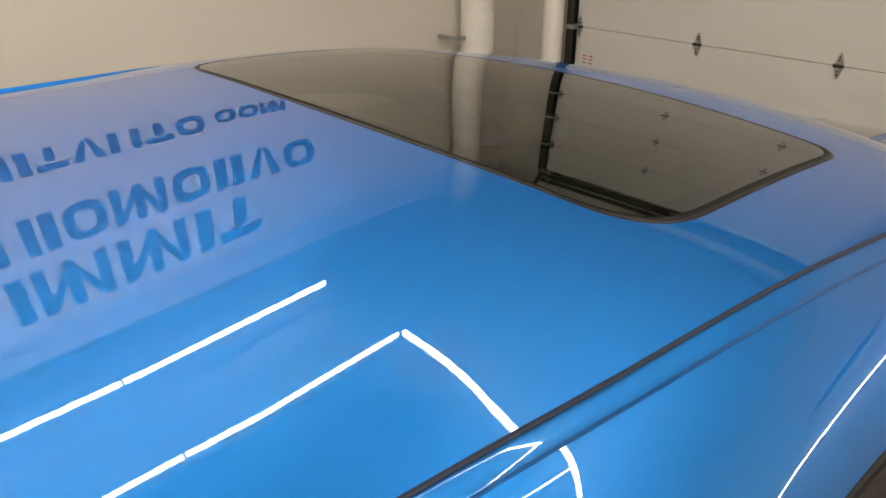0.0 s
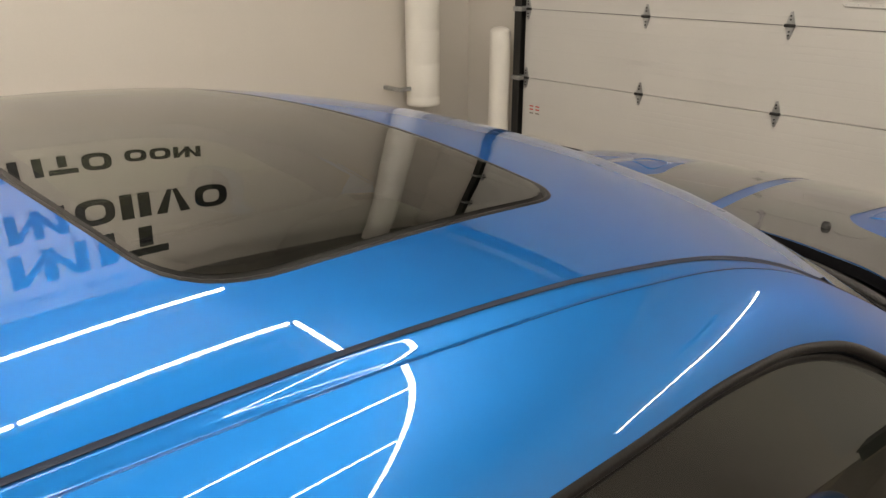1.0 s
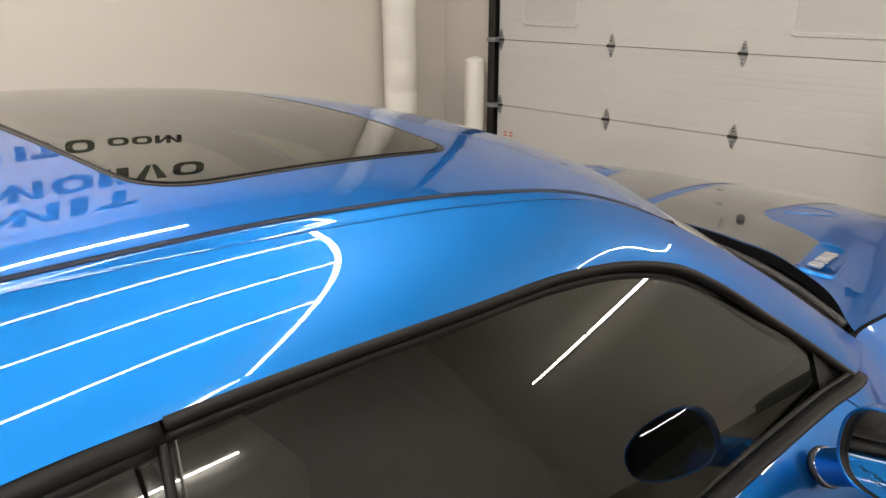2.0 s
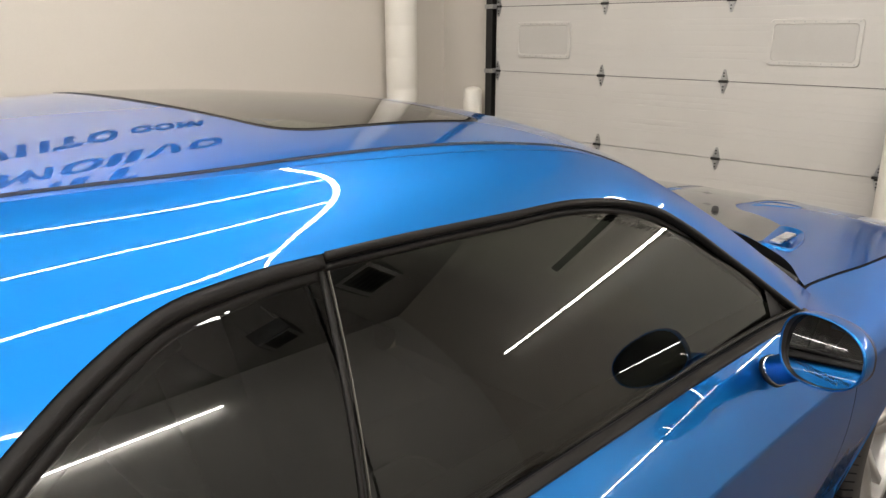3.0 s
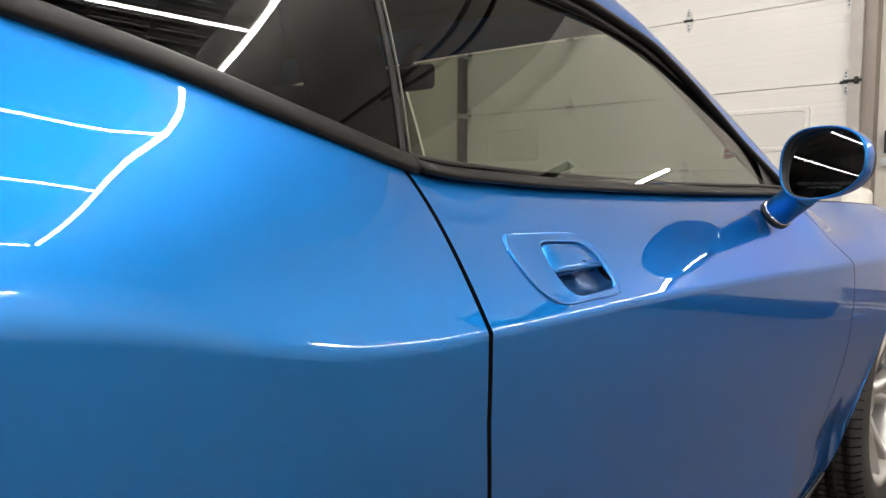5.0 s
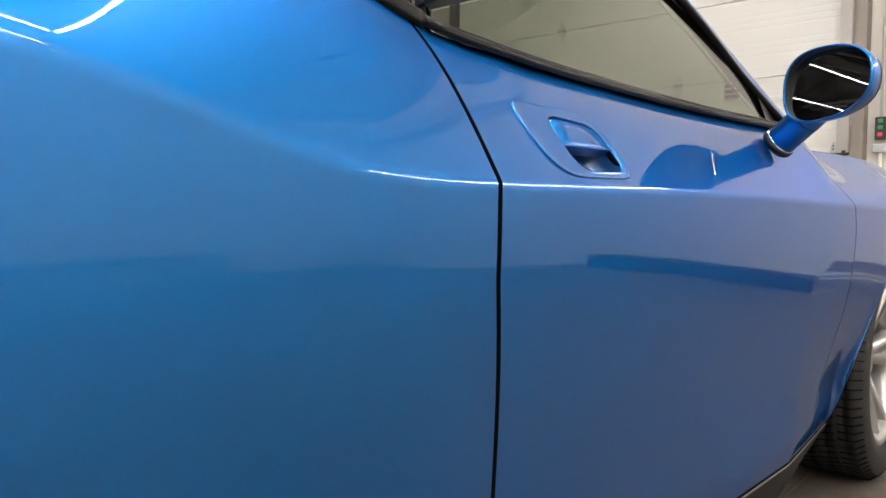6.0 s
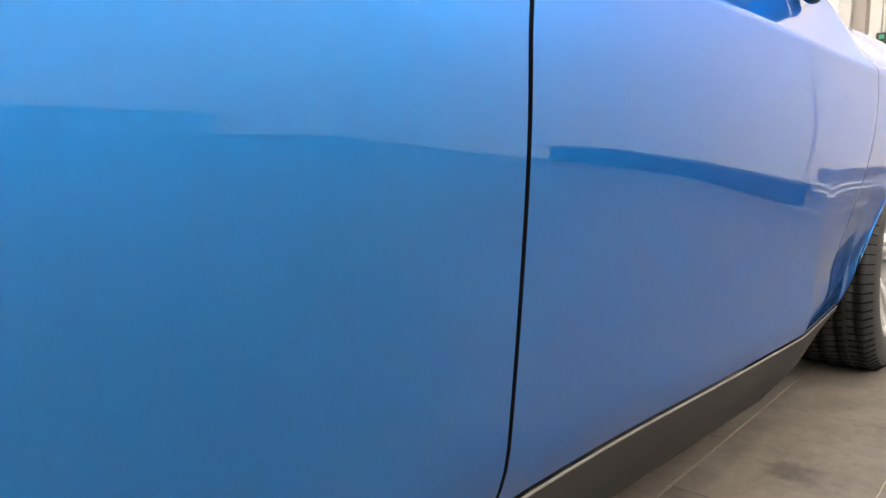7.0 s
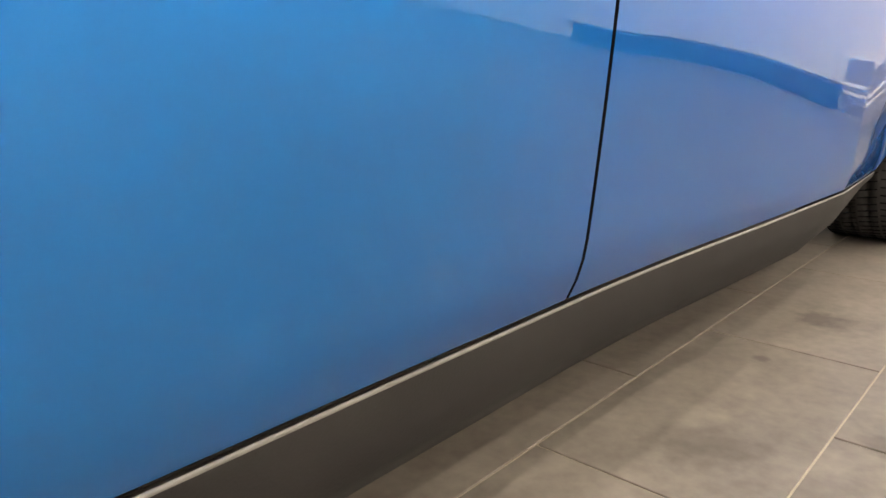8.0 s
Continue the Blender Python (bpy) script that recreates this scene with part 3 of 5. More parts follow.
# ---- car ----
# Lines of the body, as half-width and height along the car.
belt_w = spl([-2.0, -1.4, -1.1, -0.8, -0.54, -0.44, -0.37, -0.30, -0.23, -0.14, -0.04, 0.12, 0.4, 0.8, 1.05, 1.19, 1.30, 1.40, 1.54, 1.71, 1.98, 2.3, 2.6, 2.85],
             [0.76, 0.83, 0.825, 0.815, 0.801, 0.797, 0.800, 0.805, 0.811, 0.817, 0.818, 0.8115, 0.810, 0.817, 0.829, 0.837, 0.80, 0.775, 0.785, 0.815, 0.838, 0.83, 0.78, 0.66])
belt_z = spl([-2.0, -1.4, -1.1, -0.8, -0.54, -0.44, -0.37, -0.30, -0.23, -0.14, -0.04, 0.12, 0.4, 0.8, 1.05, 1.19, 1.36, 1.54, 1.71, 1.98, 2.3, 2.6, 2.85],
             [1.00, 1.04, 1.06, 1.085, 1.105, 1.100, 1.086, 1.070, 1.050, 1.025, 1.0, 0.992, 0.986, 0.984, 0.985, 0.982, 0.972, 0.967, 0.964, 0.955, 0.93, 0.885, 0.82])
crease_w = spl([-2.0, -1.5, -1.0, -0.5, -0.2, 0.0, 0.25, 0.5, 1.0, 1.32, 1.7, 2.2, 2.6, 2.85], [0.86, 0.935, 0.944, 0.934, 0.9255, 0.921, 0.918, 0.9185, 0.926, 0.936, 0.945, 0.94, 0.88, 0.72])
crease_z = spl([-2.0, -1.0, -0.7, -0.5, -0.4, -0.32, -0.22, -0.14, -0.04, 0.4, 1.35, 2.0, 2.6, 2.85], [0.93, 0.945, 0.928, 0.904, 0.887, 0.866, 0.843, 0.837, 0.836, 0.836, 0.82, 0.80, 0.75, 0.68])
sill_z = spl([-2.0, -1.4, -0.6, -0.2, 0.2, 0.5, 0.9, 1.45, 2.4, 2.85], [0.36, 0.300, 0.294, 0.286, 0.273, 0.270, 0.272, 0.267, 0.24, 0.24])
upright_z = spl([-2.0, -0.8, -0.35, -0.12, 0.1, 0.3, 0.5, 0.8, 1.05, 1.4, 2.0], [0.76, 0.77, 0.775, 0.784, 0.822, 0.828, 0.818, 0.795, 0.775, 0.74, 0.70])
lower_curl = spl([-2.0, -0.4, 0.3, 0.95, 2.0], [0.065, 0.06, 0.05, -0.165, -0.165])
top_w = spl([-1.4, -1.1, -0.8, -0.54, -0.45, -0.38, -0.26, -0.19, -0.10, 0.03, 0.35, 0.52, 0.67, 0.75, 0.83, 0.95, 1.02, 1.13, 1.19],
            [0.83, 0.825, 0.805, 0.782, 0.751, 0.726, 0.691, 0.675, 0.667, 0.664, 0.672, 0.676, 0.685, 0.700, 0.720, 0.755, 0.772, 0.815, 0.842])
top_z = spl([-1.4, -1.1, -0.8, -0.54, -0.45, -0.38, -0.26, -0.19, -0.10, 0.03, 0.35, 0.52, 0.67, 0.75, 0.83, 0.95, 1.02, 1.13, 1.19],
            [1.04, 1.06, 1.085, 1.128, 1.184, 1.236, 1.306, 1.331, 1.340, 1.340, 1.332, 1.325, 1.300, 1.276, 1.234, 1.155, 1.110, 1.030, 0.985])
ditch_w = spl([-1.4, -1.1, -0.8, -0.5, -0.03, 0.25, 0.45, 0.62, 0.72, 0.85, 1.0, 1.15, 1.3, 1.38], [0.62, 0.57, 0.535, 0.512, 0.532, 0.556, 0.580, 0.609, 0.629, 0.662, 0.706, 0.748, 0.782, 0.79])
ditch_z = spl([-1.4, -1.1, -0.8, -0.5, -0.03, 0.25, 0.45, 0.62, 0.72, 0.85, 1.0, 1.15, 1.3, 1.38], [1.06, 1.18, 1.322, 1.414, 1.432, 1.431, 1.418, 1.391, 1.357, 1.292, 1.205, 1.108, 1.01, 0.965])
ridge_z = spl([-0.6, -0.3, -0.14, 0.0, 0.2, 0.56, 0.72, 0.85, 0.97], [1.437, 1.4555, 1.4625, 1.467, 1.469, 1.450, 1.433, 1.404, 1.362])
rail_skew = spl([-1.4, -0.3, 0.0, 0.2, 0.45, 1.4], [0.06, 0.06, 0.04, 0.03, 0.0, 0.0])
rail_lift = spl([-1.4, -0.6, -0.03, 0.08, 0.22, 0.45, 0.8, 1.4], [0.0, 0.002, 0.004, 0.001, -0.003, -0.004, 0.0, 0.0])
rail_bulge = spl([-1.4, 0.45, 0.65, 0.8, 1.0, 1.2, 1.4], [0.266, 0.266, 0.245, 0.21, 0.17, 0.15, 0.15])
ditch_gap = spl([-1.4, -0.7, 0.4, 0.75, 0.95, 1.4], [0.004, 0.016, 0.016, 0.008, 0.001, 0.0])
FRONT_AXLE, REAR_AXLE, AXLE_Z, ARCH = 1.94, -1.00, 0.355, 0.385


tilt_belt = spl([-2.0, -0.9, -0.5, -0.2, 0.0, 0.5, 1.0, 1.4, 2.85], [44, 44, 45, 46, 45, 40, 42, 40, 35])
tilt_crease = spl([-2.0, -0.9, -0.5, -0.2, 0.0, 0.5, 1.0, 1.4, 2.85], [77, 77, 77, 73, 62.8, 60.6, 61, 70, 70])


def roof_z(x, w):
    d = ridge_z(x)
    u = min(1.2, abs(w) / ditch_w(x))
    return d - (d - ditch_z(x)) * (0.7 * u ** 2 + 0.3 * u ** 5)


def skin_w(x, z):
    """Half-width of the flank below the crease: upright at first, then leaning in more and more."""
    h = max(0.0, upright_z(x) - z)
    a, b = min(h, 0.2), max(0.0, h - 0.2)
    lean = 0.27 * a * a + b * (0.108 + lower_curl(x) * b)
    low = max(0.0, 0.075 - (z - sill_z(x))) / 0.075
    lean += 0.040 * min(1.0, max(0.0, (x - 1.05) / 0.4)) * min(1.0, h / 0.36) ** 2
    return crease_w(x) - 0.005 * max(0.0, crease_z(x) - z) - lean - 0.011 * low ** 2.5


def sill_w(x):
    return skin_w(x, sill_z(x))


def arch_floor(x):
    """The lower edge of the flank: the sill, lifted over the wheels."""
    z = sill_z(x)
    for c in (FRONT_AXLE + 0.035, REAR_AXLE):
        if abs(x - c) < ARCH:
            z = max(z, AXLE_Z + math.sqrt(ARCH ** 2 - (x - c) ** 2))
    if 1.45 < x < 1.62:
        z = max(z, 0.268 + 0.70 * (x - 1.45))
    return z


def flank_point(x, v):
    """The skin of the side: v 0 at the belt, 0.4 at the crease, 1 at the sill."""
    bw, bz, cw, cz = belt_w(x), belt_z(x), crease_w(x), crease_z(x)
    if v <= 0.4:
        # a smooth shoulder that rolls from the belt's tilt to the crease's
        t = v / 0.4
        reach = math.hypot(cw - bw, cz - bz)
        a, b = radians(tilt_belt(x)), radians(tilt_crease(x))
        h1, h2 = t * (1 - t) ** 2 * reach, t * t * (1 - t) * reach
        k = t * t * (3 - 2 * t)
        return (bw * (1 - k) + cw * k + h1 * math.cos(a) - h2 * math.cos(b),
                bz * (1 - k) + cz * k - h1 * math.sin(a) + h2 * math.sin(b))
    t = (v - 0.4) / 0.6
    sz = sill_z(x)
    lo = arch_floor(x)
    z = cz * (1 - t) + lo * t
    w = skin_w(x, z)
    if lo > sz + 1e-4:
        w += (0.018 if x < 0 else 0.003) * t ** 6
    return w, z


VROWS = [0.4 * i / 12 for i in range(12)] + [0.386, 0.4, 0.409, 0.42] + [0.42 + 0.58 * i / 22 for i in range(1, 23)]
door_front = spl([0.20, 0.30, 0.39, 0.55, 0.70, 0.80, 0.825, 0.86, 0.90, 0.96, 1.0], [1.20, 1.225, 1.26, 1.325, 1.345, 1.338, 1.325, 1.275, 1.215, 1.13, 1.09])


def door_rear(z):
    return -0.028 - 0.02 * max(0.0, z - 0.84) / 0.15 + 0.042 * min(1.0, max(0.0, (0.74 - z) / 0.40))


def side_panel(name, s, x0, x1, columns, material, parent, label="", hole=None):
    """A panel of the side skin between two seam lines x0(z) and x1(z)."""
    bm = bmesh.new()
    rows = []
    for v in VROWS:
        row = []
        for i in range(columns + 1):
            f = i / columns
            x = x0(0.6) * (1 - f) + x1(0.6) * f
            for _ in range(3):
                z = flank_point(x, v)[1]
                x = x0(z) * (1 - f) + x1(z) * f
            w, z = flank_point(x, v)
            row.append((x, s * w, z))
        rows.append(row)
    grid(bm, rows)
    if hole:
        bmesh.ops.delete(bm, geom=[f for f in bm.faces if hole(f.calc_center_median())], context="FACES")
    # a folded hem at the seams gives the panel its thickness
    edge = [e for e in bm.edges if e.is_boundary]
    for e in edge:
        e.smooth = False
    r = bmesh.ops.extrude_edge_only(bm, edges=edge)
    for v in [g for g in r["geom"] if isinstance(g, bmesh.types.BMVert)]:
        v.co.y -= s * 0.012
    # hem faces near-black: the seam's shade put into their colour
    for f in [g for g in r["geom"] if isinstance(g, bmesh.types.BMFace)]:
        f.material_index = 1
    ob = part(name, bm, material, parent, label)
    ob.data.materials.append(DARK)
    return ob


def outline(points, round_to, steps=6):
    """A closed line through corner points, with rounded corners."""
    out = []
    n = len(points)
    for i in range(n):
        p, a, b = Vector(points[i]), Vector(points[i - 1]), Vector(points[(i + 1) % n])
        r = round_to[i] if isinstance(round_to, (list, tuple)) else round_to
        pa, pb = p + (a - p).normalized() * r, p + (b - p).normalized() * r
        for k in range(steps + 1):
            t = k / steps
            out.append(pa * (1 - t) ** 2 + p * 2 * t * (1 - t) + pb * t * t)
    return out


def even(loop, n):
    """A closed line with n points at even steps."""
    d = [(loop[(i + 1) % len(loop)] - loop[i]).length for i in range(len(loop))]
    out, i, run_, total = [], 0, 0.0, sum(d)
    for k in range(n):
        want = total * k / n
        while run_ + d[i] < want:
            run_ += d[i]
            i += 1
        out.append(loop[i].lerp(loop[(i + 1) % len(loop)], (want - run_) / max(1e-9, d[i])))
    return out


HANDLE = [(0.042, 0.932), (0.240, 0.928), (0.270, 0.848), (0.084, 0.846)]
POCKET = [(0.110, 0.919), (0.230, 0.914), (0.252, 0.857), (0.138, 0.853)]


def inside(poly, x, z):
    hit = False
    for i in range(len(poly)):
        (x0, z0), (x1, z1) = poly[i], poly[i - 1]
        if (z0 > z) != (z1 > z) and x < (x1 - x0) * (z - z0) / (z1 - z0) + x0:
            hit = not hit
    return hit


def shoulder(x, z):
    """Half-width of the door skin above the crease at a height."""
    lo, hi = 0.0, 0.4
    for _ in range(18):
        mid = (lo + hi) / 2
        if flank_point(x, mid)[1] > z:
            lo = mid
        else:
            hi = mid
    return flank_point(x, lo)[0]


def door_handle(s, door):
    outer = even(outline([Vector((a, b, 0)) for a, b in HANDLE], [0.035, 0.05, 0.035, 0.05], 8), 112)
    inner = even(outline([Vector((a, b, 0)) for a, b in POCKET], [0.03, 0.035, 0.02, 0.03], 8), 112)
    oc = sum(outer, Vector()) / len(outer)
    ic = sum(inner, Vector()) / len(inner)

    def at(p, d):
        x, z = p.x, p.y
        return (x, s * (shoulder(x, z) + 0.86 * d), z + 0.5 * d)
    n = len(outer)
    rows = [[at(oc + (p - oc) * 1.012, -0.004) for p in outer], [at(p, 0.0012) for p in outer], [at(oc + (p - oc) * 0.985, 0.0026) for p in outer],
            [at(oc + (p - oc) * 0.955, 0.0020) for p in outer],
            *[[at((ic + (q - ic) * 1.06) * k + (oc + (p - oc) * 0.955) * (1 - k), 0.0016) for p, q in zip(outer, inner)] for k in (0.12, 0.25, 0.4, 0.55, 0.7, 0.85)],
            [at(ic + (q - ic) * 1.05, 0.0022) for q in inner], [at(ic + (q - ic) * 1.015, 0.0020) for q in inner], [at(q, -0.001) for q in inner]]
    bm = bmesh.new()
    grid(bm, rows, True)
    ha = part("door_handle", bm, BLUE, door, "blue door handle surround with a recessed cup")
    bm = bmesh.new()
    vs = grid(bm, [[at(ic + (q - ic) * k, d) for q in inner] for k, d in ((1.03, 0.001), (0.985, -0.014), (0.95, -0.028), (0.6, -0.036), (0.15, -0.036))], True)
    bm.faces.new(vs[-1])
    part("cup", bm, CUP, ha, "deep finger cup, its blue darkened for shade")
    # the grip flap covers the upper half of the cup
    flap = outline([Vector(p) for p in ((0.1125, 0.9175, 0), (0.2295, 0.9125, 0), (0.2410, 0.884, 0), (0.1245, 0.883, 0))], [0.027, 0.032, 0.006, 0.008])
    fc = sum(flap, Vector()) / len(flap)
    bm = bmesh.new()
    vs = grid(bm, [[at(q, -0.016) for q in flap], [at(q, -0.0005) for q in flap], [at(fc + (q - fc) * 0.96, 0.0010) for q in flap], [at(fc + (q - fc) * 0.4, 0.0012) for q in flap]], True)
    bm.faces.new(vs[-1])
    bm.faces.new(vs[0][::-1])
    part("grip", bm, BLUE, ha)


def glass_point(x, f, s, lift=0.0):
    """The side glass: f 0 at the belt, 1 at the roof rail; bowed outwards."""
    z = belt_z(x) * (1 - f) + top_z(x) * f
    k = (z - 0.985) / 0.36
    w = 0.811 - 0.49 * (z - 0.985) + 0.064 * k * (1 - k)
    p = Vector((x, w + 0.88 * lift, z + 0.45 * lift))
    return (p.x, s * p.y, p.z)


def side_glass(name, s, x0, x1, columns, parent, label, pane):
    bm = bmesh.new()
    grid(bm, [[glass_point(x0 + (x1 - x0) * i / columns, j / 18, s) for i in range(columns + 1)] for j in range(19)])
    return part(name, bm, pane, parent, label)


def trim_line(s, x0, x1, n, up):
    pts = []
    for i in range(n + 1):
        x = x0 + (x1 - x0) * i / n
        pts.append(Vector((x, s * top_w(x), top_z(x))) if up else Vector((x, s * belt_w(x), belt_z(x))))
    return pts


def car_side(car, s):
    quarter = side_panel("quarter_panel", s, lambda z: -1.98, lambda z: door_rear(z) - 0.0075, 90, BLUE, car, "blue rear quarter panel with a raised haunch")
    hole = (lambda c: inside([(0.185 + (a - 0.185) * 1.03, 0.886 + (b - 0.886) * 1.03) for a, b in POCKET], c.x, c.z) and abs(c.y) > 0.82)
    door = side_panel("door", s, lambda z: door_rear(z), lambda z: door_front(z) - 0.004, 130, BLUE, car, "closed blue door with a sharp crease along it", hole)
    side_panel("front_fender", s, lambda z: door_front(z), lambda z: 2.85, 90, BLUE, car, "blue front fender")
    # dark body behind the seams, coloured to stand for the shade in the gaps
    bm = bmesh.new()
    rows = []
    for v in VROWS[::3] + [1.0]:
        row = []
        for i in range(61):
            x = -0.58 + (1.52 + 0.58) * i / 60
            w, z = flank_point(x, v)
            row.append((x, s * (w - (0.10 if 0.03 < x < 0.31 else 0.014)), z))
        rows.append(row)
    grid(bm, rows)
    part("inner_shell", bm, DARK, car)
    door_handle(s, door)
    # glass
    side_glass("door_glass", s, 0.0, 1.185, 60, door, "dark tinted door glass, closed", GLASS)
    side_glass("quarter_glass", s, -0.535, -0.004, 40, quarter, "dark tinted fixed quarter glass", QGLASS)
    bm = bmesh.new()
    sweep(bm, [glass_point(0.026 - 0.066 * (1 - j / 12), j / 12, s, 0.001) for j in range(13)], 0.009, 0.005, (0, s, 0.5))
    part("glass_seal", bm, RUBBER, door)
    bm = bmesh.new()
    sweep(bm, [glass_point(0.036 - 0.066 * (1 - j / 12), j / 12, s, 0.001) for j in range(13)], 0.0022, 0.0045, (0, s, 0.5), 6)
    part("seal_bead", bm, SILL_EDGE, door)
    # window mouldings
    side_up = (0, s * 0.85, 0.5)
    def beads(x0, d, inset):
        out = []
        for p in trim_line(s, x0, 0.018, 40, True):
            k = (top_z(p.x + 0.01) - top_z(p.x - 0.01)) / 0.02
            lean = min(1.0, max(0.0, -p.x / 0.25))
            q = d * (1 + 0.35 * lean) / math.sqrt(1 + k * k)
            out.append(p + Vector((q * k, -s * inset, -q)))
        return out
    bm = bmesh.new()
    sweep(bm, beads(-0.545, 0.010, 0.005), 0.024, 0.018, side_up, 10, True, 0.7)
    part("roof_rail_trim", bm, RUBBER, quarter, "black rubber moulding over the quarter glass")
    bm = bmesh.new()
    sweep(bm, beads(-0.535, 0.029, 0.014), 0.022, 0.015, side_up, 10, True, 0.8)
    part("inner_seal", bm, RUBBER, quarter)
    bm = bmesh.new()
    sweep(bm, [p for p in beads(-0.53, 0.043, 0.020) if p.x < -0.16], 0.020, 0.012, side_up, 10, True, 0.8)
    part("inner_lip", bm, RUBBER, quarter)
    bm = bmesh.new()
    sweep(bm, [p + Vector((0, -s * 0.004, -0.006)) for p in trim_line(s, 0.021, 1.19, 70, True)], 0.013, 0.016, side_up, 10, True, 0.7)
    part("roof_rail_trim", bm, RUBBER, door, "black rubber moulding over the door glass")
    bm = bmesh.new()
    sweep(bm, [p + Vector((0, -s * 0.0125, -0.0225)) for p in trim_line(s, 0.021, 1.165, 70, True)], 0.013, 0.015, side_up, 10, True, 0.8)
    part("inner_seal", bm, RUBBER, door)
    bm = bmesh.new()
    sweep(bm, [p + Vector((0, -s * 0.0125, -0.0125)) for p in trim_line(s, 0.021, 1.175, 70, True)], 0.020, 0.006, side_up, 6, True, 0.8)
    part("trim_groove", bm, DARK, door)
    bm = bmesh.new()
    sweep(bm, [p + Vector((0, 0, 0.007)) for p in trim_line(s, -0.55, -0.034, 40, False)], 0.024, 0.014, side_up, 12, True, 0.85)
    part("belt_trim", bm, RUBBER, quarter, "black belt moulding under the quarter glass")
    bm = bmesh.new()
    # at the rear end the bar draws in to meet the quarter moulding
    line = [p + Vector((0, -s * 0.006, 0.004)) * min(1.0, max(0.0, (0.15 - p.x) / 0.18)) ** 1.5 for p in trim_line(s, -0.030, 1.20, 60, False)]
    sweep(bm, [p + Vector((0, s * 0.0085, 0.0025)) for p in line], 0.023, 0.011, (0, s * 0.45, 0.89), 12, True, 0.75)
    belt = part("belt_trim", bm, RUBBER, door, "black belt moulding under the door glass")
    bm = bmesh.new()
    sweep(bm, [p + Vector((0, -s * 0.0030, 0.008)) for p in line], 0.016, 0.004, (0, s * 0.225, 0.974), 6, True, 0.7)
    part("groove", bm, DARK, belt)
    bm = bmesh.new()
    sweep(bm, [p + Vector((0, -s * 0.0090, 0.0150)) for p in line], 0.009, 0.006, (0, s * 0.5, 0.86), 10, True, 0.8)
    part("inner_blade", bm, RUBBER, belt)
    # black corner piece in front of the glass
    bm = bmesh.new()
    grid(bm, [[glass_point(1.075 + 0.11 * i / 6, j / 6, s, 0.005) for i in range(7)] for j in range(7)])
    part("sail_panel", bm, PLASTIC, door)
    # roof rail and windscreen pillar; the rail of the far side stands a little higher over its ditch
    lip = 0.005 if s > 0 else 0.0
    bm = bmesh.new()
    xs = [-1.4 + 2.59 * i / 150 for i in range(151)]
    rows = []
    for k in range(25):
        t = k / 24
        row = []
        for x in xs:
            g = ditch_gap(x)
            a = Vector((x, ditch_w(x) + 0.006 + g, ditch_z(x) - 0.002 - 0.36 * g + rail_lift(x) + lip * min(1, g / 0.01)))
            b = Vector((x, top_w(x), top_z(x)))
            d = b - a
            n = Vector((0, -d.z, d.y)).normalized()
            p = a.lerp(b, t) + n * d.length * t * (1 - t) * (rail_bulge(x) + rail_skew(x) * (1 - 2 * t))
            row.append((p.x, s * p.y, p.z))
        rows.append(row)
    vs = grid(bm, rows)
    tip = bm.verts.new((1.375, s * 0.795, 0.968))
    for k in range(24):
        bm.faces.new((vs[k][-1], tip, vs[k + 1][-1]))
    part("roof_rail", bm, BLUE, car, "blue roof rail and windscreen pillar")
    # the roof ditch: navy strip for the joint's shade, then a sunk painted strip
    xs = [-1.38 + 2.74 * i / 130 for i in range(131)]
    bm = bmesh.new()
    grid(bm, [[(x, s * (ditch_w(x) + o), ditch_z(x) + dz) for x in xs] for o, dz in ((-0.0010, -0.0002), (-0.0004, -0.0008), (-0.0002, -0.0026), (0.0014, -0.0032))])
    part("roof_joint", bm, JOINT, car)
    bm = bmesh.new()
    grid(bm, [[(x, s * (ditch_w(x) + 0.0012 + (ditch_gap(x) + 0.0044) * f), ditch_z(x) - 0.0026 - (0.46 * ditch_gap(x) - rail_lift(x)) * f - sink * min(1, ditch_gap(x) / 0.012)) for x in xs]
              for f, sink in ((0.0, 0.0012), (0.05, 0.0006), (0.2, 0.0), (0.5, 0.0006), (0.75, 0.0008), (0.86, 0.0), (0.93, -0.0022 - lip), (1.0, -0.0026 - lip))])
    part("roof_ditch_strip", bm, BLUE, car)
    # thin dark bar beside the rail: the crease's shade as a strip
    bm = bmesh.new()
    sweep(bm, [Vector((x, s * (ditch_w(x) + ditch_gap(x) + 0.0050), ditch_z(x) - 0.0050 - 0.36 * ditch_gap(x) + rail_lift(x) - lip)) for x in xs], 0.0020, 0.004, (0, s * 0.3, 1), 6)
    part("roof_joint", bm, DARK, car)
    # sill
    bm = bmesh.new()
    rows = []
    for o, z in ((-0.02, 0.004), (0.001, -0.002), (0.003, -0.003), (0.003, -0.0055), (0.000, -0.040), (-0.012, -0.085), (-0.035, -0.115), (-0.12, -0.125)):
        rows.append([(x, s * (sill_w(x) + o), sill_z(x) - 0.0025 + z * min(1.0, max(0.35, (1.62 - x) / 0.7))) for x in [-0.60 + 2.05 * i / 50 for i in range(51)]])
    grid(bm, rows[3:])
    sill = part("sill", bm, SILL, car, "dark grey plastic sill moulding")
    bm = bmesh.new()
    grid(bm, rows[1:4])
    part("sill_lip", bm, SILL_EDGE, sill)
    # wheel wells
    for c in (FRONT_AXLE, REAR_AXLE):
        bm = bmesh.new()
        grid(bm, [[(c + (ARCH + 0.012) * math.cos(radians(145) * i / 24), s * yy, AXLE_Z + (ARCH + 0.012) * math.sin(radians(145) * i / 24) - (0.12 if i == 0 else 0)) for i in range(25)] for yy in (0.90, 0.55)])
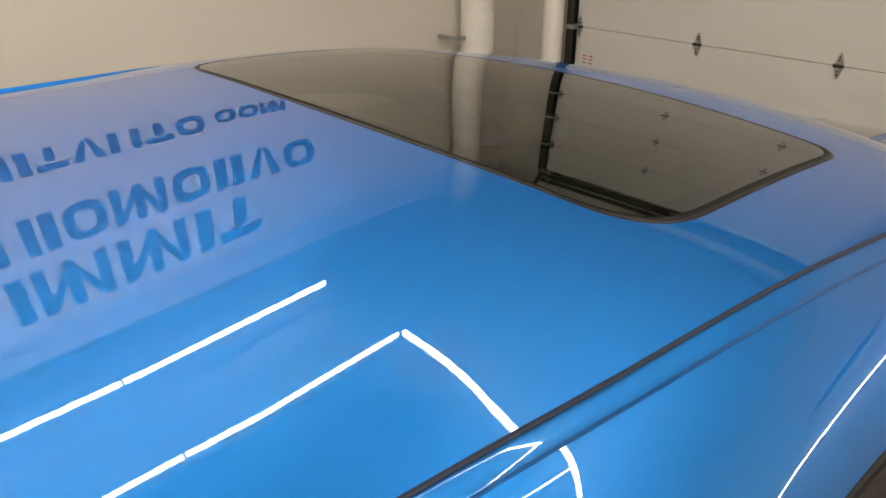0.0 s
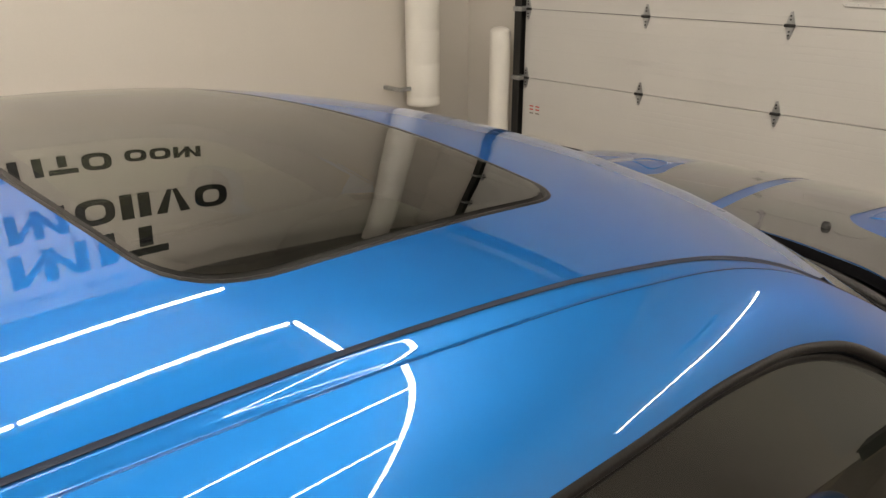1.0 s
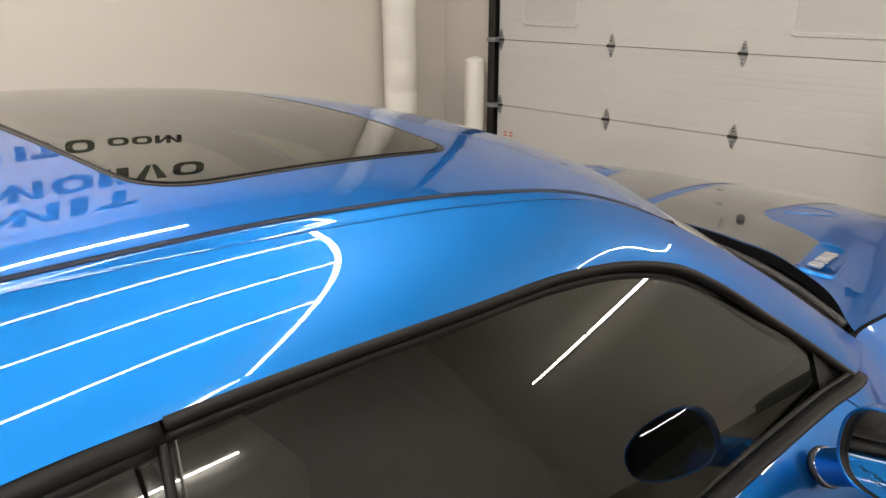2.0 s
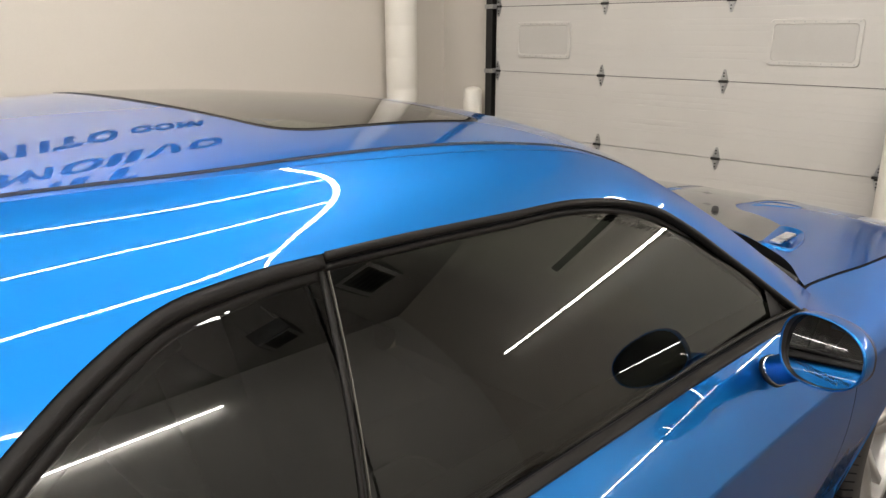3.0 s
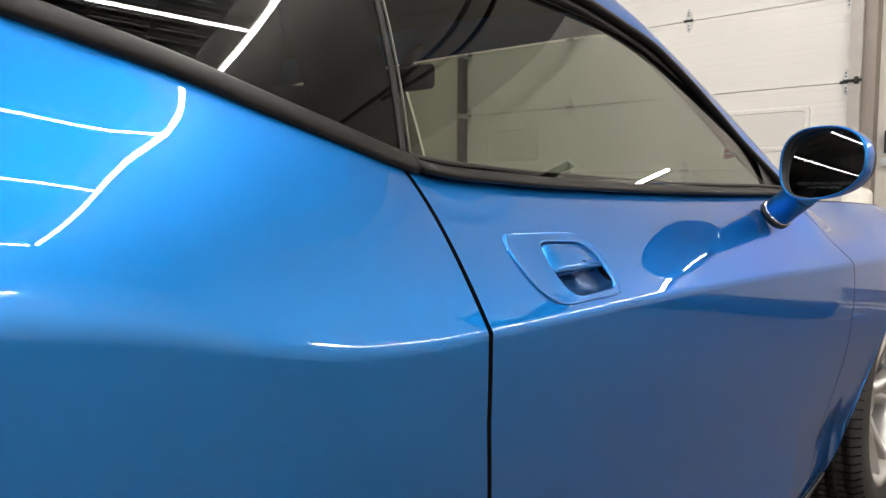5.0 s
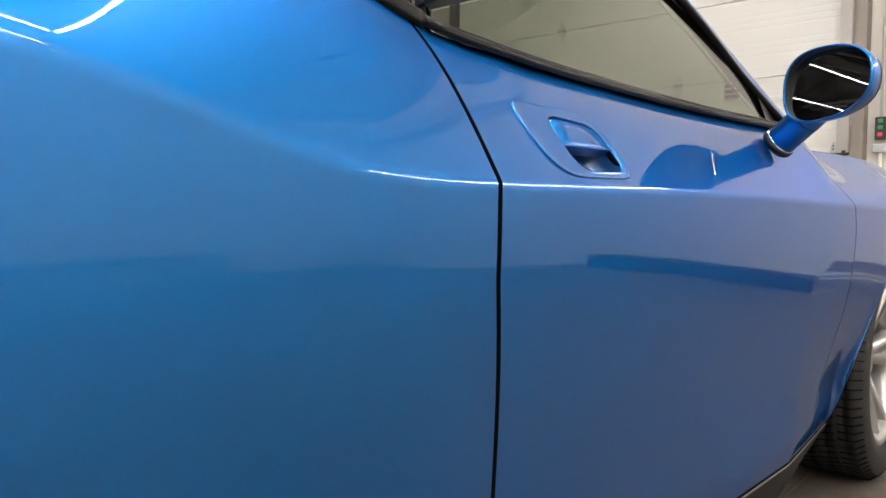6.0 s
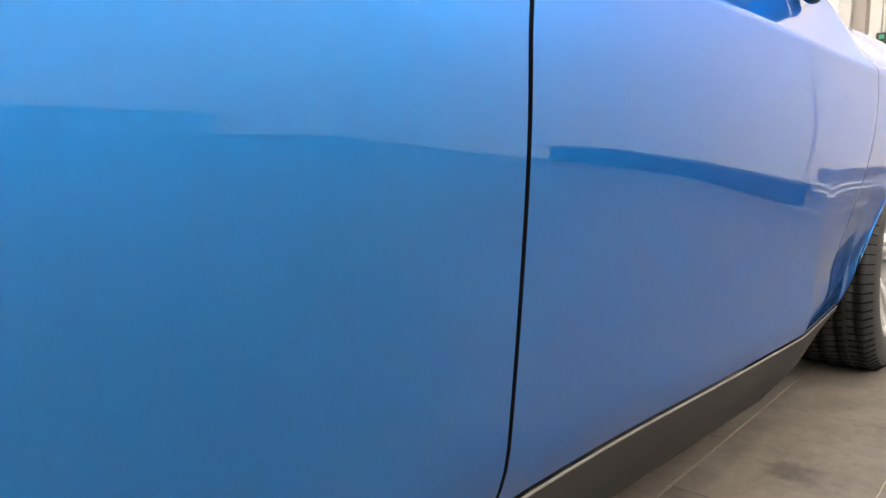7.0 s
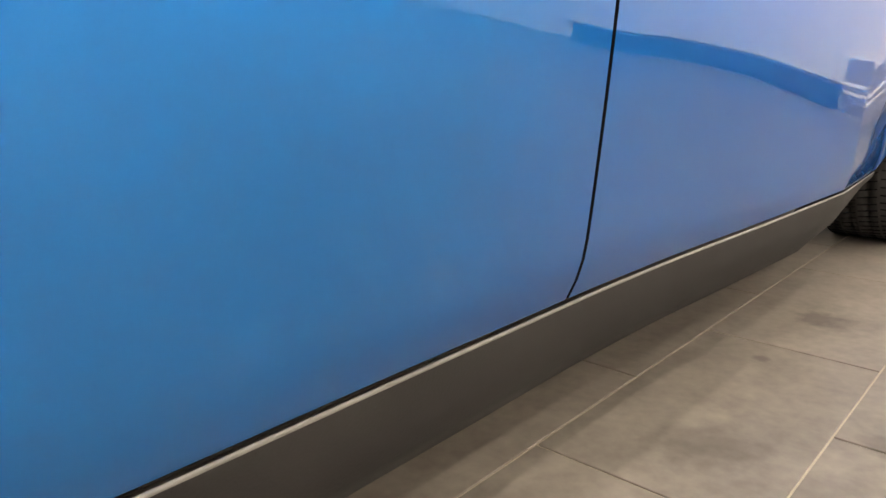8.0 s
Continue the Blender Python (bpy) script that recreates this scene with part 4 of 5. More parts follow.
        part("wheel_well", bm, PLASTIC, car)


def roof(car):
    front_x = lambda w: 0.96 - 0.13 * (abs(w) / 0.63) ** 2.2
    rear_x = lambda w: -0.52 + 0.03 * (abs(w) / 0.5) ** 2
    # sunroof outline, bowed at the front
    base = outline([Vector(p) for p in ((0.128, -0.434, 0), (0.555, -0.434, 0), (0.598, -0.15, 0), (0.598, 0.15, 0), (0.555, 0.434, 0), (0.128, 0.434, 0), (0.110, 0.15, 0), (0.110, -0.15, 0))],
                   [0.085, 0.05, 0.14, 0.14, 0.05, 0.085, 0.14, 0.14], 8)
    dense = []
    for i in range(len(base)):
        a, b = base[i], base[(i + 1) % len(base)]
        k = max(1, int((b - a).length / 0.02))
        dense += [a.lerp(b, j / k) for j in range(k)]
    mid = Vector((0.33, 0, 0))
    outer = []
    for p in dense:
        # the roof's edge seen from the middle of the glass through this point
        d = (p - mid)
        best = 1.0
        for k in range(1, 400):
            q = mid + d * (1 + k * 0.01)
            if abs(q.y) >= ditch_w(q.x) - 0.001 or q.x >= front_x(q.y) or q.x <= rear_x(q.y):
                break
            best = 1 + k * 0.01
        lo, hi = best, best + 0.01
        for _ in range(20):
            q = mid + d * ((lo + hi) / 2)
            if abs(q.y) >= ditch_w(q.x) - 0.001 or q.x >= front_x(q.y) or q.x <= rear_x(q.y):
                hi = (lo + hi) / 2
            else:
                lo = (lo + hi) / 2
        best = lo
        outer.append(mid + d * best)
    bm = bmesh.new()
    rows = []
    for k in range(25):
        t = k / 24
        t = t * t * (3 - 2 * t) * 0.3 + t * 0.7
        rows.append([(q.x, q.y, roof_z(q.x, q.y)) for q in [(a + (a - mid).normalized() * 0.012).lerp(b, t) for a, b in zip(dense, outer)]])
    grid(bm, rows, True)
    panel = part("roof_panel", bm, BLUE, car, "glossy blue roof panel")
    bm = bmesh.new()
    ringrows = []
    for off, dz in ((0.012, 0.000), (0.010, 0.0015), (0.007, 0.001), (0.004, -0.004), (0.001, -0.004), (-0.001, 0.0005), (-0.003, 0.001), (-0.005, -0.006)):
        ringrows.append([(q.x, q.y, roof_z(q.x, q.y) + dz) for q in [a + (a - mid).normalized() * off for a in dense]])
    grid(bm, ringrows, True)
    part("sunroof_seal", bm, RUBBER, car)
    bm = bmesh.new()
    vs = grid(bm, [[(q.x, q.y, roof_z(q.x, q.y) + 0.0015) for q in [mid.lerp(a, 1 - k / 14) for a in dense]] for k in range(14)], True)
    bm.faces.new(vs[-1])
    g = part("sunroof_glass", bm, ROOFGLASS, car, "smoked dark sunroof glass, closed")
    # black tray under the glass: it narrows the opening and is as deep as the roof is thick
    bm = bmesh.new()
    grid(bm, [[(q.x, q.y, roof_z(q.x, q.y) + dz) for q in [a - (a - mid).normalized() * off for a in dense]] for off, dz in ((-0.002, -0.008), (0.035, -0.010), (0.040, -0.014), (0.042, -0.065), (0.0, -0.070))], True)
    part("sunroof_frame", bm, LINER, car, "black frame inside the sunroof opening")
    # windscreen
    bm = bmesh.new()
    rows = []
    for j in range(25):
        b = j / 24
        row = []
        for i in range(41):
            a = -1 + i / 20
            hw = 0.655
            h = Vector((front_x(hw * a) + 0.006, hw * a, roof_z(front_x(hw * a), hw * a) - 0.003))
            e = Vector((1.78 - 0.40 * abs(a) ** 2.0, 0.785 * a, 0.945 + 0.02 * a * a))
            p = h.lerp(e, b)
            x0 = front_x(hw) + 0.006
            edge = Vector((x0 + (1.38 - x0) * b, 0, 0))
            ew, ez = ditch_w(edge.x) - 0.004, ditch_z(edge.x) - 0.004
            le = Vector((edge.x, hw + (0.785 - hw) * b, roof_z(front_x(hw), hw) - 0.003 + (0.965 - roof_z(front_x(hw), hw) + 0.003) * b))
            k = a * a
            p.x += (edge.x - le.x) * k
            p.y += math.copysign(ew - le.y, a) * k if a else 0
            p.z += (ez - le.z) * k
            p.z += 0.008 * math.sin(math.pi * b) * (1 - a * a)
            row.append(p)
        rows.append(row)
    grid(bm, rows)
    g = part("windscreen", bm, WSHIELD, car, "clear greenish windscreen")
    # back glass, deck and tail close the body
    bm = bmesh.new()
    rows = []
    for j in range(16):
        t = j / 15
        x = -0.53 - 0.87 * t
        rows.append([(x, ditch_w(x) * a, ditch_z(x) + (0.03 + 0.02 * (1 - t)) * (1 - a * a)) for a in [-1 + i / 10 for i in range(21)]])
    grid(bm, rows)
    g = part("back_glass", bm, GLASS, car)
    bm = bmesh.new()
    rows = []
    for j in range(10):
        x = -1.4 - 0.58 * j / 9
        rows.append([(x, belt_w(x) * a, belt_z(x) + 0.02 * (1 - a ** 4)) for a in [-1 + i / 10 for i in range(21)]])
    grid(bm, rows)
    part("boot_lid", bm, BLUE, car)
    bm = bmesh.new()
    grid(bm, [[(-1.98 - 0.06 * math.sin(math.pi * v) * (1 - 0.3 * a * a), flank_point(-1.98, v)[0] * a, flank_point(-1.98, v)[1] + 0.02 * (1 - a ** 4) * (1 - v)) for a in [-1 + i / 10 for i in range(21)]] for v in VROWS[::3] + [1.0]])
    part("rear_fascia", bm, BLUE, car)
    bm = bmesh.new()
    grid(bm, [[(2.85 + 0.05 * math.sin(math.pi * min(1, v * 1.3)), flank_point(2.85, v)[0] * a, flank_point(2.85, v)[1]) for a in [-1 + i / 10 for i in range(21)]] for v in VROWS[::3] + [1.0]])
    part("front_fascia", bm, BLUE, car)


hood_rear = spl([0, 0.34, 0.54, 0.69, 0.76, 0.80], [1.80, 1.755, 1.67, 1.55, 1.455, 1.40])


def hood_z(x, w):
    edge = belt_z(x) + 0.002
    crown = spl([1.3, 1.8, 2.0, 2.4, 2.85], [1.0, 0.995, 1.0, 0.968, 0.86])(x)
    t = min(1.0, abs(w) / max(0.3, belt_w(x)))
    z = edge + (crown - edge) * (1 - t ** 2.6)
    # twin raised scoops
    for c in (0.46,):
        u = (abs(w) - (c - 0.16 * (x - 1.95))) / 0.14
        q = (x - 2.0) / 0.42
        if abs(u) < 1 and abs(q) < 1:
            z += 0.016 * (1 - u * u) ** 2 * (1 - q * q) ** 2
    return z


def hood(car):
    bm = bmesh.new()
    rows = []
    for j in range(46):
        f = j / 45
        row = []
        for i in range(81):
            a = -1 + i / 40
            w0 = 0.79 * a
            x = hood_rear(abs(w0)) * (1 - f) + 2.84 * f
            w = a * (belt_w(x) - 0.008)
            row.append((x, w, hood_z(x, w)))
        rows.append(row)
    grid(bm, rows)
    edge = [e for e in bm.edges if e.is_boundary]
    r = bmesh.ops.extrude_edge_only(bm, edges=edge)
    for v in [g for g in r["geom"] if isinstance(g, bmesh.types.BMVert)]:
        v.co.z -= 0.03
    # near-black skirt: the shade below the hood's edge put into its colour
    for fc in [g for g in r["geom"] if isinstance(g, bmesh.types.BMFace)]:
        fc.material_index = 1
    for e in edge:
        e.smooth = False
    hd = part("hood", bm, BLUE, car, "blue hood with twin black stripes and two scoops")
    hd.data.materials.append(DARK)
    # the black stripes lie just above the paint
    for s in (1, -1):
        bm = bmesh.new()
        rows = []
        for j in range(50):
            f = j / 49
            row = []
            for i in range(25):
                a = i / 24
                w_in = 0.022
                lim = spl([1.6, 1.66, 1.88, 1.93, 2.06, 2.16, 2.3, 2.84], [0.535, 0.535, 0.525, 0.43, 0.30, 0.31, 0.33, 0.36])
                xr = hood_rear(w_in + 0.515 * a) + 0.004
                x = xr + (2.80 - xr) * f
                w = w_in + (lim(x) - w_in) * a
                x = max(x, hood_rear(w) + 0.003)
                row.append((x, s * w, hood_z(x, w) + 0.0012))
            rows.append(row)
        grid(bm, rows)
        part("stripe", bm, STRIPE, hd, "satin black stripe")
    # washer nozzles
    for y in (0.275, -0.285):
        bm = bmesh.new()
        lathe(bm, [(0.012, 0.0), (0.012, 0.008), (0.009, 0.015), (0.002, 0.017)], (1.93, y, hood_z(1.93, y)), "z", 16)
        part("hood_pin", bm, PLASTIC, hd)
    for s in (1, -1):
        # badge pad with bright plain shapes
        c = outline([Vector(p) for p in ((1.655, 0.548, 0), (1.885, 0.526, 0), (1.905, 0.592, 0), (1.80, 0.628, 0), (1.66, 0.64, 0))], 0.03, 4)
        m = sum(c, Vector()) / len(c)
        bm = bmesh.new()
        vs = grid(bm, [[(p.x, s * p.y, hood_z(p.x, p.y) + dz) for p in [m + (q - m) * k for q in c]] for k, dz in ((1.0, 0.0), (0.97, 0.006), (0.9, 0.007), (0.86, 0.003), (0.2, 0.003))], True)
        bm.faces.new(vs[-1])
        pad = part("badge_pad", bm, BLUE, hd, "raised pad beside the scoop")
        for i in range(6):
            bm = bmesh.new()
            x = 1.695 + 0.022 * i
            y = 0.580 + 0.0 * i
            z = hood_z(x, y) + 0.003
            box(bm, x, x + (0.008 if i in (1,) else 0.016), s * y - 0.016, s * y + 0.016, z, z + 0.008, 0.002)
            part("bright_bar", bm, GALV, pad, "bright metal badge shape", smooth=False)
        # scoop mouth
        c = outline([Vector(p) for p in ((2.08, 0.335, 0), (2.24, 0.35, 0), (2.26, 0.47, 0), (2.13, 0.45, 0))], 0.04, 4)
        m = sum(c, Vector()) / len(c)
        bm = bmesh.new()
        vs = grid(bm, [[(p.x, s * p.y, hood_z(p.x, p.y) + dz) for p in [m + (q - m) * k for q in c]] for k, dz in ((1.05, 0.0), (1.0, 0.003), (0.95, 0.003), (0.88, -0.001))], True)
        bm.faces.new(vs[-1])
        part("scoop_rim", bm, BLUE, hd)
    # cowl with grille slots and wipers
    bm = bmesh.new()
    grid(bm, [[(1.36 + (1.70 - 1.36) * (1 - a * a) + d, 0.80 * a, z) for a in [-1 + i / 20 for i in range(41)]] for d, z in ((-0.06, 0.950), (0.02, 0.930), (0.10, 0.905), (0.16, 0.90), (0.24, 0.935))])
    cw = part("cowl", bm, PLASTIC, car, "black plastic cowl with slots")
    slot = None
    for i in range(70):
        a = -0.96 + 1.92 * i / 69
        if slot is None:
            bm = bmesh.new()
            box(bm, -0.028, 0.028, -0.0045, 0.0045, 0, 0.022, 0.002)
            o = part("cowl_rib", bm, RUBBER, cw, smooth=False)
            slot = o.data
        else:
            o = new("cowl_rib", slot)
            o.parent = cw
        o.location = (1.36 + 0.34 * (1 - a * a) + 0.085, 0.80 * a, 0.912)
    for y0, y1 in ((-0.74, -0.12), (-0.10, 0.55)):
        pts = []
        for k in range(13):
            t = k / 12
            y = y0 + (y1 - y0) * t
            a = y / 0.785
            pts.append(Vector((1.36 + 0.36 * (1 - a * a) + 0.035, y, 0.972 + 0.012 * math.sin(math.pi * t))))
        bm = bmesh.new()
        sweep(bm, pts, 0.014, 0.02, (0, 0, 1), 8)
        wp = part("wiper", bm, PLASTIC, car, "black windscreen wiper at rest")
        bm = bmesh.new()
        sweep(bm, [p + Vector((-0.012, 0, -0.012)) for p in pts], 0.006, 0.014, (0, 0, 1), 6)
        part("wiper_blade", bm, RUBBER, wp)


def mirror(car, s):
    """A door mirror on a short arm: rounded shell, glass facing back."""
    centre = Vector((0.858, 0.982, 1.039))
    yaw = radians(20)
    out = Vector((-math.sin(yaw), math.cos(yaw), 0.0))
    upw = Vector((0.035, 0.0, 1.0)).normalized()
    fwd = out.cross(upw).normalized()
    wide, tall, deep = 0.086, 0.067, 0.085

    def pt(u, v, d):
        # u outwards, v up, d forwards
        p = centre + out * u + upw * v + fwd * d
        return (p.x, s * p.y, p.z)

    def rim(a, k, flare=0.0):
        # egg-shaped outline, lower towards the car
        c, e = math.cos(a), math.sin(a)
        u = wide * k * math.copysign(abs(c) ** 0.82, c)
        return u + flare, tall * k * math.copysign(abs(e) ** 0.80, e) * (1.0 - 0.13 * c) + 0.06 * u

    def face(u, v):
        # the glass leans up a little and is convex
        return 0.007 + 0.10 * v + (u * u + v * v) / 3.0
    turn = [2 * math.pi * i / 44 for i in range(44)]
    bm = bmesh.new()
    rows = []
    for k in range(15):
        t = k / 14
        sc = math.cos(t * math.pi / 2) ** 0.72
        rows.append([pt(*rim(a, sc, -0.012 * t), deep * math.sin(t * math.pi / 2)) for a in turn])
    grid(bm, rows, True)
    shell = part("mirror_shell", bm, BLUE, car, "blue door mirror shell on a short arm")
    rr = [[pt(*rim(a, sc), d) for a in turn] for sc, d in ((1.0, 0.0), (0.994, -0.004), (0.975, -0.006), (0.945, -0.003), (0.925, 0.034))]
    bm = bmesh.new()
    grid(bm, rr[:4], True)
    part("shell_rim", bm, BLUE, shell)
    bm = bmesh.new()
    grid(bm, rr[3:], True)
    part("bezel", bm, PLASTIC, shell)
    bm = bmesh.new()
    vv = grid(bm, [[pt(*rim(a, 0.935 * k), face(*rim(a, 0.935 * k))) for a in turn] for k in (1.0, 0.85, 0.7, 0.55, 0.4, 0.25, 0.1)], True)
    bm.faces.new(vv[-1])
    part("mirror_pane", bm, MIRROR, shell, "convex mirror glass")
    # arm and its foot on the door
    bm = bmesh.new()
    a = Vector((0.934, s * 0.884, 0.945))
    b = Vector((0.900, s * 0.955, 0.998))
    sweep(bm, [a - (b - a) * 0.15, a, a.lerp(b, 0.5), b], 0.060, 0.050, (1, 0, 0.2), 20, True, 0.9)
    part("arm", bm, BLUE, shell)
    bm = bmesh.new()
    sweep(bm, [a.lerp(b, 0.70), a.lerp(b, 0.72)], 0.0606, 0.0506, (1, 0, 0.2), 24, True, 0.9)
    part("arm_seam", bm, DARK, shell)
    bm = bmesh.new()
    sweep(bm, [a - (b - a) * 0.10, a + (b - a) * 0.01], 0.066, 0.056, (1, 0, 0.2), 24, True, 0.9)
    part("foot_ring", bm, PLASTIC, shell)
    bm = bmesh.new()
    sweep(bm, [a + (b - a) * 0.01, a + (b - a) * 0.035], 0.0635, 0.0535, (1, 0, 0.2), 24, True, 0.9)
    part("chrome_ring", bm, CHROME, shell)
    if s < 0:
        cu = bpy.data.curves.new("mirror_words", "FONT")
        cu.body, cu.size, cu.align_x = "OBJECTS IN MIRROR ARE CLOSER\nTHAN THEY APPEAR", 0.0074, "CENTER"
        tmp = new("mirror_words", cu)
        me = bpy.data.meshes.new_from_object(tmp.evaluated_get(bpy.context.evaluated_depsgraph_get()))
        bpy.data.objects.remove(tmp)
        me.materials.append(LETTER)
        ob = new("mirror_words", me)
        ob.parent = shell
        mid = Vector(pt(0.004, -0.040, face(0.004, -0.040) - 0.0012))
        xa = (Vector(pt(0.03, -0.040, face(0.03, -0.040))) - Vector(pt(-0.03, -0.040, face(-0.03, -0.040)))).normalized()
        za = xa.cross(Vector(pt(0, -0.03, face(0, -0.03))) - Vector(pt(0, -0.05, face(0, -0.05)))).normalized()
        ya = za.cross(xa)
        m = Matrix((xa, ya, za)).transposed().to_4x4()
        m.translation = mid
        ob.matrix_world = m


def wheel(car, x, y):
    s = 1 if y > 0 else -1
    bm = bmesh.new()
    prof = []
    half = 0.122
    for k in range(9):
        t = -1 + k / 4
        yy = half * t * 0.82
        r = 0.358 - 0.004 * t * t
        if k in (1, 3, 5, 7):
            prof += [(r, yy - 0.006), (r - 0.008, yy - 0.005), (r - 0.008, yy + 0.005), (r, yy + 0.006)]
        else:
            prof.append((r, yy))
    prof = [(0.245, -half * 0.86), (0.262, -half * 0.98), (0.30, -half * 1.03), (0.335, -half * 0.97)] + prof + [(0.335, half * 0.97), (0.30, half * 1.03), (0.262, half * 0.98), (0.245, half * 0.86)]
    lathe(bm, prof, (0, 0, 0), "y", 96)
    w = new("wheel")
    w.parent = car
    w.location = (x, y, 0.355)
    tagged(w, "silver multi-spoke alloy wheel with a low black tyre")
    part("tyre", bm, TYRE, w, "black tyre with grooved tread")
    bm = bmesh.new()
    # sipes across the tread and its shoulders
    for k in range(84):
        a = 2 * math.pi * k / 84
        for lane, (y0, y1) in enumerate(((-0.80, -0.46), (-0.40, 0.02), (0.06, 0.40), (0.46, 0.80))):
            b0 = a + (0.02 if lane % 2 else 0.0)
            b1 = b0 + (0.03 if lane in (1, 2) else 0.0)
            sweep(bm, [Vector((0.3576 * math.cos(b0), half * y0, 0.3576 * math.sin(b0))), Vector((0.3580 * math.cos(b1), half * y1, 0.3580 * math.sin(b1)))], 0.0035, 0.0035, (math.cos(b0), 0, math.sin(b0)), 4, False)
        for e in (-1, 1):
            c, d = math.cos(a), math.sin(a)
            sweep(bm, [Vector((0.3575 * c, e * half * 0.80, 0.3575 * d)), Vector((0.340 * c, e * half * 0.965, 0.340 * d))], 0.004, 0.004, (c, 0, d), 4, False)
    tagged(part("tread_siping", bm, DARK, w, smooth=False), kind="stuff")
    bm = bmesh.new()
    o = s
    lathe(bm, [(0.250, o * 0.105), (0.256, o * 0.112), (0.248, o * 0.116), (0.236, o * 0.108), (0.228, o * 0.06), (0.225, -o * 0.10)], (0, 0, 0), "y", 72)
    part("rim", bm, ALLOY, w, "silver alloy rim")
    for k in range(5):
        bm = bmesh.new()
        for side in (-1, 1):
            rows = []
            for j in range(7):
                t = j / 6
                r = 0.045 + 0.192 * t
                a = 2 * math.pi * k / 5 + side * (0.10 + 0.10 * t)
                c, d = math.cos(a), math.sin(a)
                depth = o * (0.085 - 0.03 * (1 - t) + 0.012 * t)
                hw = 0.026 - 0.010 * t
                tx, tz = -d, c
                rows.append([(r * c + tx * hw, depth - o * 0.04, r * d + tz * hw), (r * c + tx * hw * 0.8, depth, r * d + tz * hw * 0.8), (r * c - tx * hw * 0.8, depth, r * d - tz * hw * 0.8), (r * c - tx * hw, depth - o * 0.04, r * d - tz * hw)])
            grid(bm, rows)
        part("spoke", bm, ALLOY, w)
    bm = bmesh.new()
    vs = lathe(bm, [(0.075, 0), (0.072, o * 0.06), (0.05, o * 0.068), (0.03, o * 0.07), (0.004, o * 0.072)], (0, 0, 0), "y", 32)
    part("hub", bm, ALLOY, w)
    bm = bmesh.new()
    lathe(bm, [(0.17, -o * 0.01), (0.17, o * 0.012), (0.02, o * 0.012)], (0, 0, 0), "y", 40)
    part("brake_disc", bm, GALV, w)
    bm = bmesh.new()
    lathe(bm, [(0.226, -o * 0.03), (0.02, -o * 0.03)], (0, 0, 0), "y", 32)
    part("back_plate", bm, DARK, w)


def seat(car, y):
    bm = bmesh.new()
    box(bm, 0.16, 0.70, y - 0.26, y + 0.26, 0.36, 0.55, 0.06)
    st = part("seat", bm, CABIN, car, "black bucket seat")
    bm = bmesh.new()
    rows = []
    for k in range(13):
        t = k / 12
        z, x, hw = 0.48 + 0.64 * t, 0.23 - 0.20 * t, 0.265 - 0.075 * t ** 3
        rows.append([(x + 0.075 * math.cos(a), y + hw * math.copysign(abs(math.sin(a)) ** 0.6, math.sin(a)), z) for a in [2 * math.pi * i / 16 for i in range(16)]])
    vs = grid(bm, rows, True)
    bm.faces.new(vs[-1])
    part("backrest", bm, CABIN, st)
    bm = bmesh.new()
    rows = []
    for k in range(9):
        t = k / 8
        hw, dp = 0.15 * (0.72 + 0.28 * math.sin(math.pi * t)), 0.05 * (0.5 + 0.5 * math.sin(math.pi * t))
        rows.append([(0.01 - 0.02 * t + dp * math.cos(a), y + hw * math.copysign(abs(math.sin(a)) ** 0.6, math.sin(a)), 1.10 + 0.19 * t) for a in [2 * math.pi * i / 16 for i in range(16)]])
    vs = grid(bm, rows, True)
    bm.faces.new(vs[-1])
    part("headrest", bm, CABIN, st)


